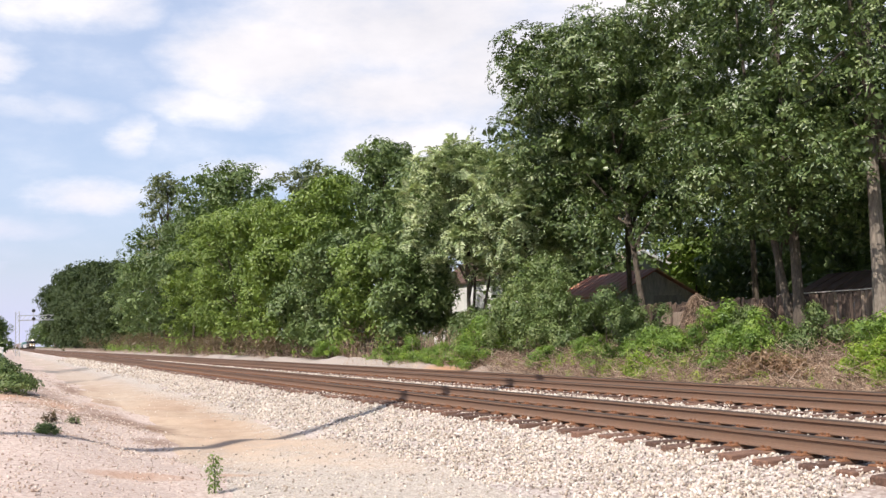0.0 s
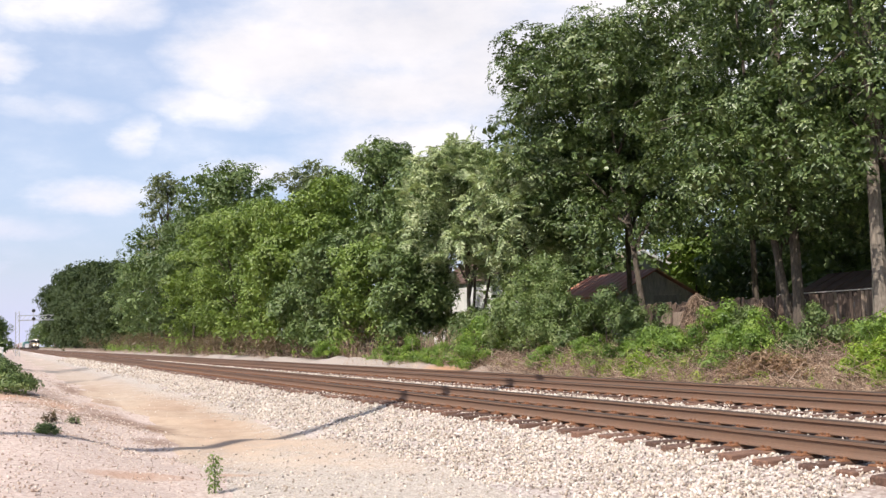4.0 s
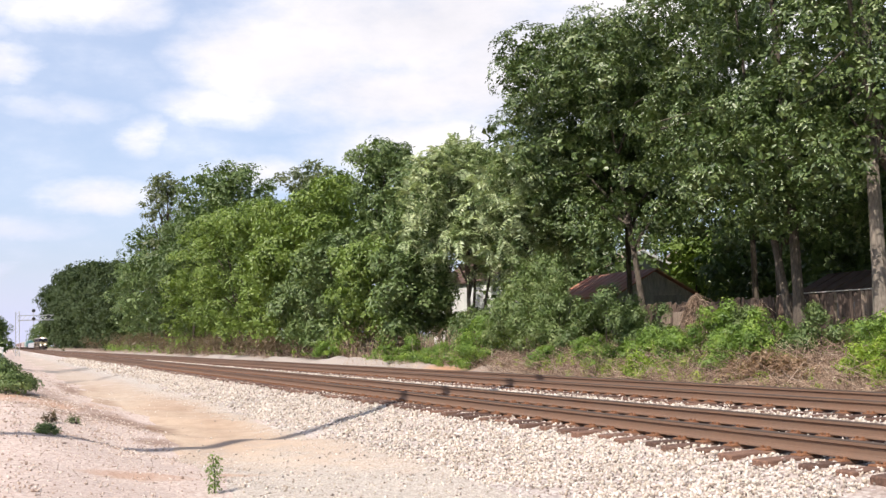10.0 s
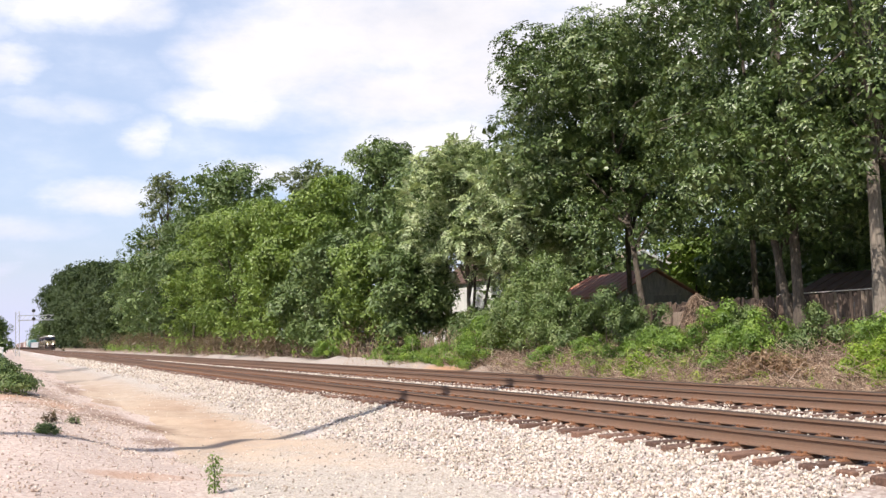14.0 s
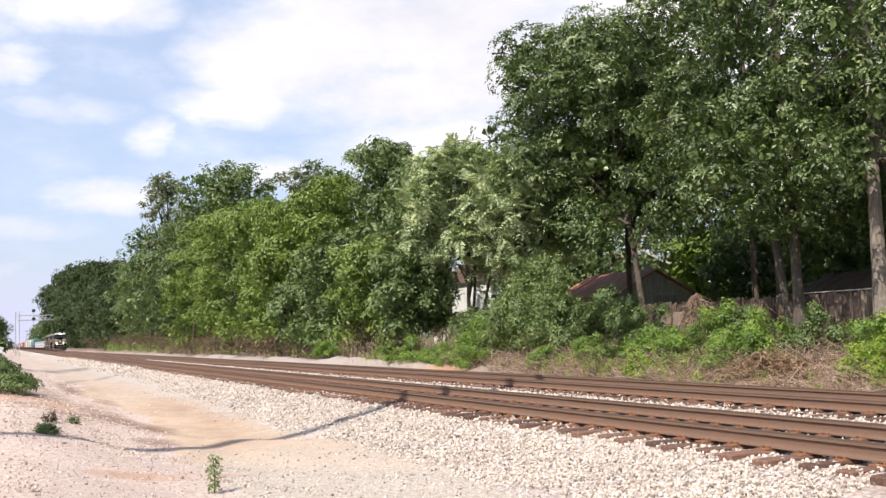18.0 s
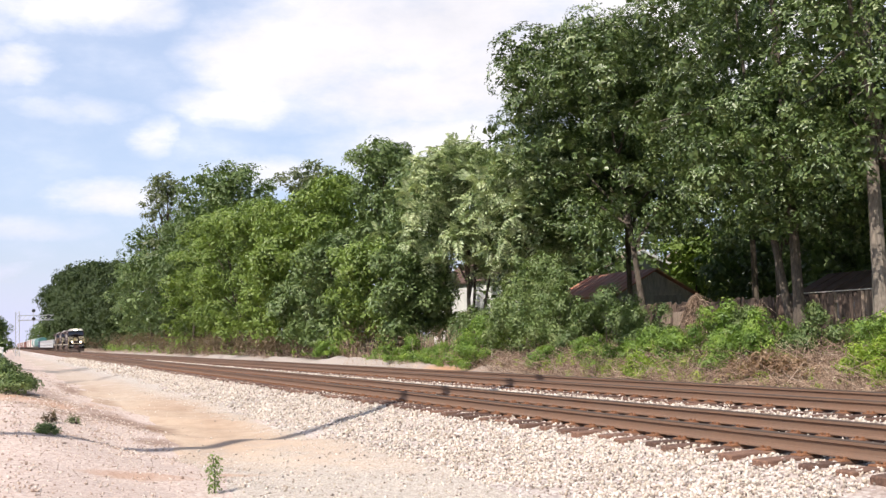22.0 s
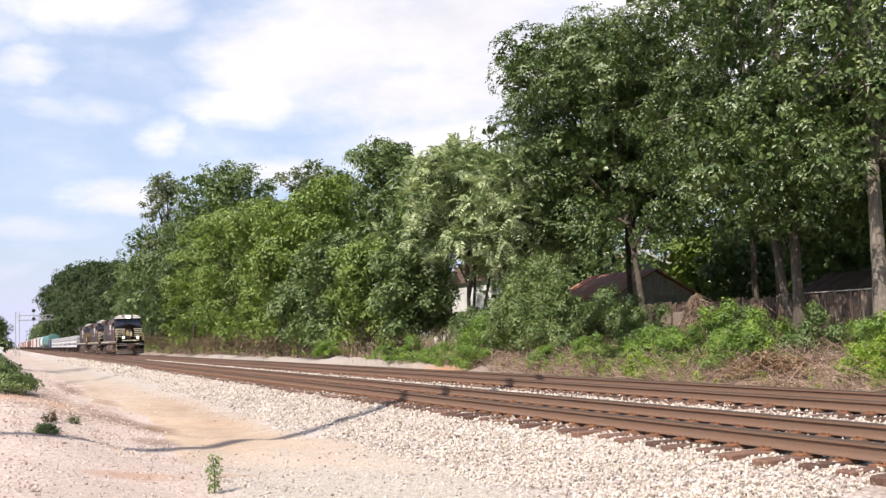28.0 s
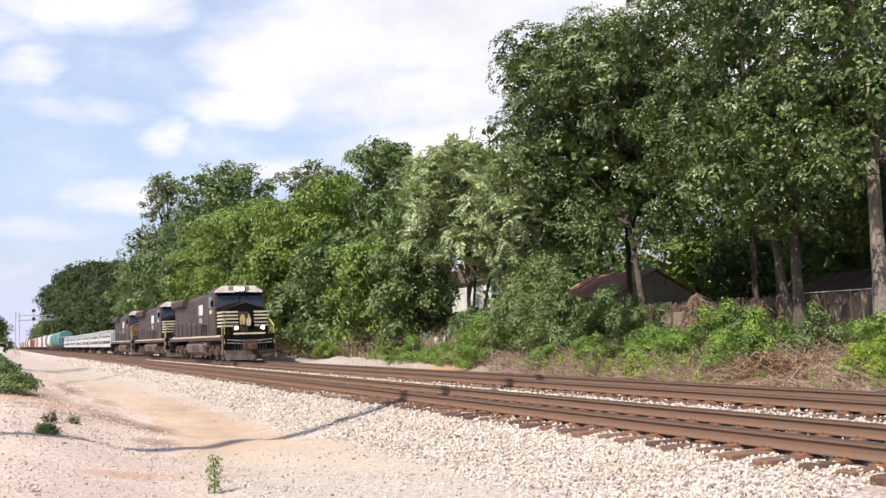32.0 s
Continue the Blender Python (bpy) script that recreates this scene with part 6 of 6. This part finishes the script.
        part("grab_rail", b, M_YELLOW, t, "yellow corner grab rail")
    for s in (-1, 1):
        part("front_rail", Build().tube([(s * 1.25, 0.9, 1.6), (s * 1.25, 0.9, 2.35), (s * 0.4, 0.9, 2.35), (s * 0.4, 0.9, 1.6)], 0.022, 5), M_BLACK, t)
    wheels = three_axle_truck(t, 4.6) + three_axle_truck(t, L - 4.6)
    return t, wheels


def freight_truck(car, y):
    t = part("truck", Build().box(-0.5, 0.5, y - 0.2, y + 0.2, 0.5, 0.8, 0.03), M_TRUCK, car)
    for s in (-1, 1):
        prof = [(y - 1.15, 0.38), (y - 1.15, 0.62), (y - 0.45, 0.82), (y + 0.45, 0.82), (y + 1.15, 0.62), (y + 1.15, 0.38), (y + 0.4, 0.28), (y - 0.4, 0.28)]
        a, c = s * 0.95, s * 1.08
        part("side_frame", Build().prism(prof, "x", min(a, c), max(a, c)), M_TRUCK, t)
    for dy in (-0.88, 0.88):
        wheelset(car, y + dy, 0.46)


def build_gondola():
    t = thing("gondola_car", "low silver freight car with ribbed sides and stakes", "freight car", group="silver freight cars")
    L = 16.4
    part("underframe", Build().box(-1.2, 1.2, 0.5, L - 0.5, 0.85, 1.1, 0.03), M_TRUCK, t)
    for s in (-1, 1):
        a, c = s * 1.38, s * 1.46
        part("lower_side", Build().box(min(a, c), max(a, c), 0.6, L - 0.6, 0.95, 1.32, 0.01), M_SILVER, t, "bright metal side sill")
        part("upper_side", Build().box(min(a, c), max(a, c), 0.6, L - 0.6, 1.72, 2.12, 0.01), M_SILVER, t, "bright metal side plate")
        part("top_rail", Build().box(min(a, c), max(a, c), 0.6, L - 0.6, 2.86, 2.98, 0.01), M_SILVER, t)
        post = Build().box(min(s * 1.38, s * 1.475), max(s * 1.38, s * 1.475), -0.06, 0.06, 0.95, 2.98, 0.01).mesh("stake", M_SILVER)
        for i in range(6):
            part("stake", post, None, t, at=(0, 0.75 + i * (L - 1.5) / 5, 0))
        for i in range(5):
            y = 0.75 + (i + 0.5) * (L - 1.5) / 5
            part("side_gate", Build().box(min(s * 1.36, s * 1.40), max(s * 1.36, s * 1.40), y - 0.75, y + 0.75, 2.34, 2.66), M_SILVER, t)
    part("floor", Build().box(-1.38, 1.38, 0.6, L - 0.6, 1.1, 1.2), M_TRUCK, t)
    # added dark box: gives the gaps in the sides their shade
    part("load", Build().box(-1.0, 1.0, 0.8, L - 0.8, 1.2, 2.5, 0.05), M_PLOUGH, t, "dark box added inside so the gaps look shaded")
    for y in (0.6, L - 0.68):
        part("end_wall", Build().box(-1.4, 1.4, y, y + 0.08, 1.1, 2.98, 0.01), M_SILVER, t)
    part("coupler", Build().box(-0.14, 0.14, -0.1, 0.6, 0.75, 1.0, 0.03), M_TRUCK, t)
    part("coupler", Build().box(-0.14, 0.14, L - 0.6, L + 0.1, 0.75, 1.0, 0.03), M_TRUCK, t)
    freight_truck(t, 2.2)
    freight_truck(t, L - 2.2)
    return t


def build_boxcar(label, mat, h=4.5, L=17.0, hopper=False):
    t = thing("hopper_car" if hopper else "boxcar", label, "freight car")
    z0 = 1.1
    if hopper:
        body = Build().prism([(-1.5, 2.0), (-1.2, 1.4), (1.2, 1.4), (1.5, 2.0), (1.55, 3.2), (1.35, 4.1), (0.7, h), (-0.7, h), (-1.35, 4.1), (-1.55, 3.2)], "y", 0.9, L - 0.9)
        part("body", body, mat, t)
        for i in range(3):
            y = L * (0.25 + 0.25 * i)
            part("chute", Build().prism([(y - 1.8, 1.6), (y + 1.8, 1.6), (y + 0.5, 0.55), (y - 0.5, 0.55)], "x", -0.9, 0.9), mat, t)
            part("roof_hatch", Build().box(-0.4, 0.4, y - 1.5, y + 1.5, h, h + 0.1, 0.01), M_SILVER, t)
    else:
        part("body", Build().box(-1.5, 1.5, 0.6, L - 0.6, z0, h - 0.15, 0.03), mat, t)
        part("roof", Build().prism([(-1.55, h - 0.18), (1.55, h - 0.18), (1.5, h - 0.08), (0, h), (-1.5, h - 0.08)], "y", 0.55, L - 0.55), M_SILVER, t)
        for s in (-1, 1):
            dr = part("door", Build().box(min(s * 1.5, s * 1.56), max(s * 1.5, s * 1.56), L / 2 - 1.5, L / 2 + 1.5, z0 + 0.1, h - 0.3, 0.01), mat, t)
            for k in range(3):
                y = L / 2 - 1.0 + k
                part("door_rod", Build().box(min(s * 1.56, s * 1.59), max(s * 1.56, s * 1.59), y - 0.03, y + 0.03, z0 + 0.15, h - 0.35), M_STEEL, dr)
            rib = Build().box(min(s * 1.5, s * 1.54), max(s * 1.5, s * 1.54), -0.05, 0.05, z0, h - 0.2).mesh("rib", mat)
            for k in range(5):
                for y in (1.0 + k * 1.25, L - 1.0 - k * 1.25):
                    part("rib", rib, None, t, at=(0, y, 0))
    part("sill", Build().box(-1.3, 1.3, 0.3, L - 0.3, 0.85, z0, 0.02), M_TRUCK, t)
    for y in (-0.1, L - 0.5):
        part("coupler", Build().box(-0.14, 0.14, y, y + 0.6, 0.75, 1.0, 0.03), M_TRUCK, t)
    freight_truck(t, 2.0)
    freight_truck(t, L - 2.0)
    return t


SPEED = 14.8                     # metres a second
FRONT = ((0.0, 530.0), (8.0, 412.0), (16.0, 294.5), (24.0, 174.6), (28.0, 114.8), (30.0, 85.5), (32.0, 55.97))      # seconds, and where the front stands
TRAIN = []                       # (thing, distance behind the front)


def build_train():
    lead, wheels = build_loco("locomotive", "black leading diesel locomotive with cream nose stripes and lit lamps", M_HOOD, M_CREAM, True)
    TRAIN.append((lead, 0.0))
    second, _ = build_loco("locomotive", "black second diesel locomotive with cream nose stripes", M_HOOD, M_CREAM, False)
    TRAIN.append((second, 22.4))
    third, _ = build_loco("locomotive", "dark brown and orange third diesel locomotive", M_BROWN, M_ORANGE, False, True)
    TRAIN.append((third, 44.8))
    s = 67.3
    g = build_gondola()
    for i in range(6):
        TRAIN.append((g if i == 0 else copy_thing(g, Matrix()), s))
        s += 16.5
    kinds = [build_boxcar("grimy low dark blue freight car", M_BLUE, 3.3), build_boxcar("teal covered hopper car", M_TEAL, 4.6, 17.0, True), build_boxcar("white boxcar with grimy sides", M_WHITECAR, 4.7),
             build_boxcar("dull red oxide boxcar", M_REDCAR, 4.6), build_boxcar("plain faded brown boxcar", M_BROWNCAR, 4.4), build_boxcar("pale covered hopper car", M_WHITECAR, 4.6, 17.0, True)]
    used = set()
    for k in (0, 1, 1, 1, 5, 1, 2, 3, 2, 2, 3, 2, 4, 4, 3, 4, 3, 2, 5, 4, 3, 2, 3, 4, 2, 3, 3, 2, 4, 5, 3, 2, 4, 3, 2, 4, 3):
        c = kinds[k] if k not in used else copy_thing(kinds[k], Matrix())
        used.add(k)
        TRAIN.append((c, s))
        s += 17.2
    for c, d in TRAIN:
        c.matrix_basis = Matrix.Translation((TRACKS[1], FRONT[0][1] + d, 0))
    return wheels


LEAD_WHEELS = build_train()


# ------------------------------------------------------------------ drifting clouds, far off
def cloud_material():
    m = bpy.data.materials.new("cloud")
    m.use_nodes = True
    t = m.node_tree
    n = t.nodes
    n.remove(n["Principled BSDF"])
    uv = n.new("ShaderNodeUVMap").outputs["UV"]
    warp = tex(t, uv, 5.0, 6, 0.62)
    fine = tex(t, uv, 7.0, 8, 0.6).outputs["Fac"]
    wide = tex(t, uv, 2.2, 6, 0.55).outputs["Fac"]
    mv = n.new("ShaderNodeVectorMath")
    mv.operation = "MULTIPLY_ADD"
    t.links.new(warp.outputs["Color"], mv.inputs[0])
    mv.inputs[1].default_value = (0.14, 0.11, 0)
    add = n.new("ShaderNodeVectorMath")
    add.operation = "ADD"
    t.links.new(uv, mv.inputs[2])
    t.links.new(mv.outputs[0], add.inputs[0])
    add.inputs[1].default_value = (-0.07, -0.055, 0)
    sep = n.new("ShaderNodeSeparateXYZ")
    t.links.new(add.outputs[0], sep.inputs[0])
    total = None
    # soft patches of cloud: centre, half widths, density
    for (cx, cy, rx, ry, k) in CLOUDS:
        dx = calc(t, "DIVIDE", calc(t, "SUBTRACT", sep.outputs["X"], cx), rx)
        dy = calc(t, "DIVIDE", calc(t, "SUBTRACT", sep.outputs["Y"], cy), ry)
        d = calc(t, "ADD", calc(t, "MULTIPLY", dx, dx), calc(t, "MULTIPLY", dy, dy))
        w = calc(t, "MULTIPLY", calc(t, "SUBTRACT", 1.0, d, True), k)
        total = w if total is None else calc(t, "MAXIMUM", total, w)
    dens = calc(t, "ADD", total, calc(t, "MULTIPLY", calc(t, "SUBTRACT", fine, 0.5), 1.3))
    dens = calc(t, "ADD", dens, calc(t, "MULTIPLY", calc(t, "SUBTRACT", wide, 0.5), 0.6))
    mr = n.new("ShaderNodeMapRange")
    mr.interpolation_type = "SMOOTHSTEP"
    mr.inputs["From Min"].default_value, mr.inputs["From Max"].default_value = -0.25, 0.95
    t.links.new(dens, mr.inputs["Value"])
    shade = ramp(t, calc(t, "ADD", calc(t, "MULTIPLY", wide, 0.7), calc(t, "MULTIPLY", fine, 0.3)), [(0.35, (0.80, 0.80, 0.85)), (0.5, (0.95, 0.935, 0.97)), (0.6, (1.10, 1.08, 1.08))])
    shade = mixc(t, mr.outputs["Result"], (0.70, 0.83, 1.10), shade)      # the thin veil between the clouds is bluish
    up = n.new("ShaderNodeSeparateXYZ")
    t.links.new(uv, up.inputs[0])
    hz = n.new("ShaderNodeMapRange")
    hz.interpolation_type = "SMOOTHSTEP"
    hz.inputs["From Min"].default_value, hz.inputs["From Max"].default_value = 0.42, -0.02
    t.links.new(up.outputs["Y"], hz.inputs["Value"])
    shade = mixc(t, calc(t, "MULTIPLY", hz.outputs["Result"], 0.85), shade, (0.70, 0.71, 0.97))
    em = n.new("ShaderNodeEmission")
    em.inputs["Strength"].default_value = CLOUD_GLOW
    t.links.new(shade, em.inputs["Color"])
    tr = n.new("ShaderNodeBsdfTransparent")
    mx = n.new("ShaderNodeMixShader")
    thin = calc(t, "ADD", calc(t, "MULTIPLY", mr.outputs["Result"], 0.50), 0.47)
    t.links.new(calc(t, "MAXIMUM", thin, calc(t, "MULTIPLY", hz.outputs["Result"], 0.92)), mx.inputs[0])
    t.links.new(tr.outputs[0], mx.inputs[1])
    t.links.new(em.outputs[0], mx.inputs[2])
    t.links.new(mx.outputs[0], n["Material Output"].inputs["Surface"])
    return m


CLOUD_GLOW = 0.90
# across (0 to 1 from the line's far end to 50 degrees right of it), up (0 to 1 at 25 degrees)
CLOUDS = ((0.31, 0.66, 0.15, 0.14, 1.0), (0.25, 0.55, 0.11, 0.06, 0.7), (0.44, 0.56, 0.20, 0.10, 0.9), (0.47, 0.74, 0.25, 0.17, 1.0), (0.60, 0.62, 0.22, 0.20, 1.0), (0.78, 0.65, 0.28, 0.30, 1.0),
          (0.46, 0.45, 0.16, 0.09, 0.8), (0.28, 0.39, 0.09, 0.05, 0.65), (0.0, 0.615, 0.055, 0.045, 0.7), (0.047, 0.52, 0.06, 0.035, 0.4), (0.09, 0.53, 0.05, 0.035, 0.45), (0.146, 0.465, 0.034, 0.055, 0.55),
          (0.10, 0.335, 0.07, 0.05, 0.75), (0.02, 0.26, 0.09, 0.04, 0.45), (-0.02, 0.165, 0.05, 0.025, 0.5), (0.065, 0.74, 0.13, 0.07, 0.75), (-0.1, 0.7, 0.12, 0.08, 0.7),
          # unseen patches to either side of the view, added to whiten the skylight
          (2.4, 1.0, 1.3, 0.9, 0.9), (-1.0, 1.0, 0.7, 0.7, 0.8))


def build_clouds():
    radius = 4200.0
    a0, a1, e0, e1 = radians(-40), radians(110), radians(-1.5), radians(45)
    na, ne = 60, 20
    v, uvs = [], []
    for j in range(ne + 1):
        e = e0 + (e1 - e0) * j / ne
        for i in range(na + 1):
            a = a0 + (a1 - a0) * i / na
            v.append((radius * math.sin(a) * math.cos(e), radius * math.cos(a) * math.cos(e), radius * math.sin(e)))
            uvs.append((math.degrees(a) / 50.0, math.degrees(e) / 25.0))
    w = na + 1
    f = [(j * w + i, j * w + i + 1, (j + 1) * w + i + 1, (j + 1) * w + i) for j in range(ne) for i in range(na)]
    me = bpy.data.meshes.new("clouds")
    me.from_pydata(v, [], f)
    lay = me.uv_layers.new(name="UVMap")
    for lp in me.loops:
        lay.data[lp.index].uv = uvs[lp.vertex_index]
    me.materials.append(cloud_material())
    ob = new("backdrop", me)
    return tagged(ob, "bright broken summer clouds drifting over blue sky", "sky", kind="structure")


CLOUD_SHEET = build_clouds()


# ------------------------------------------------------------------ what moves
def motions():
    # the train along the far track
    for c, d in TRAIN:
        walk(c, [(t, Matrix.Translation((TRACKS[1], y + d, 0))) for t, y in FRONT])
    # the wheels of the leading locomotive
    step = math.degrees(SPEED / 0.53) / FPS
    for w in LEAD_WHEELS:
        m = w.matrix_basis.translation.copy()
        walk(w, [(k / FPS, Matrix.Translation(m) @ Matrix.Rotation(radians(step * k), 4, "X")) for k in range(32 * FPS + 1)])
    # the clouds
    walk(CLOUD_SHEET, [(t, Matrix.Rotation(radians(-1.85 * (t / 32.0 - 0.5)), 4, "Z")) for t in (0.0, 16.0, 32.0)])
    # wind in the leaves
    for ob, base, amp, ph in SWAY:
        rows = []
        for i in range(36):
            t = 32.0 * i / 35
            gust = 0.6 + 0.4 * math.sin(0.55 * t + 0.3 * ph)
            a = amp * gust * (math.sin(2.1 * t + ph) * 0.6 + math.sin(1.13 * t + 2 * ph) * 0.4)
            b = amp * gust * (math.sin(1.7 * t + 1.4 * ph) * 0.5)
            rows.append((t, pose(*base, a, b, 0.4 * a)))
        walk(ob, rows)


motions()
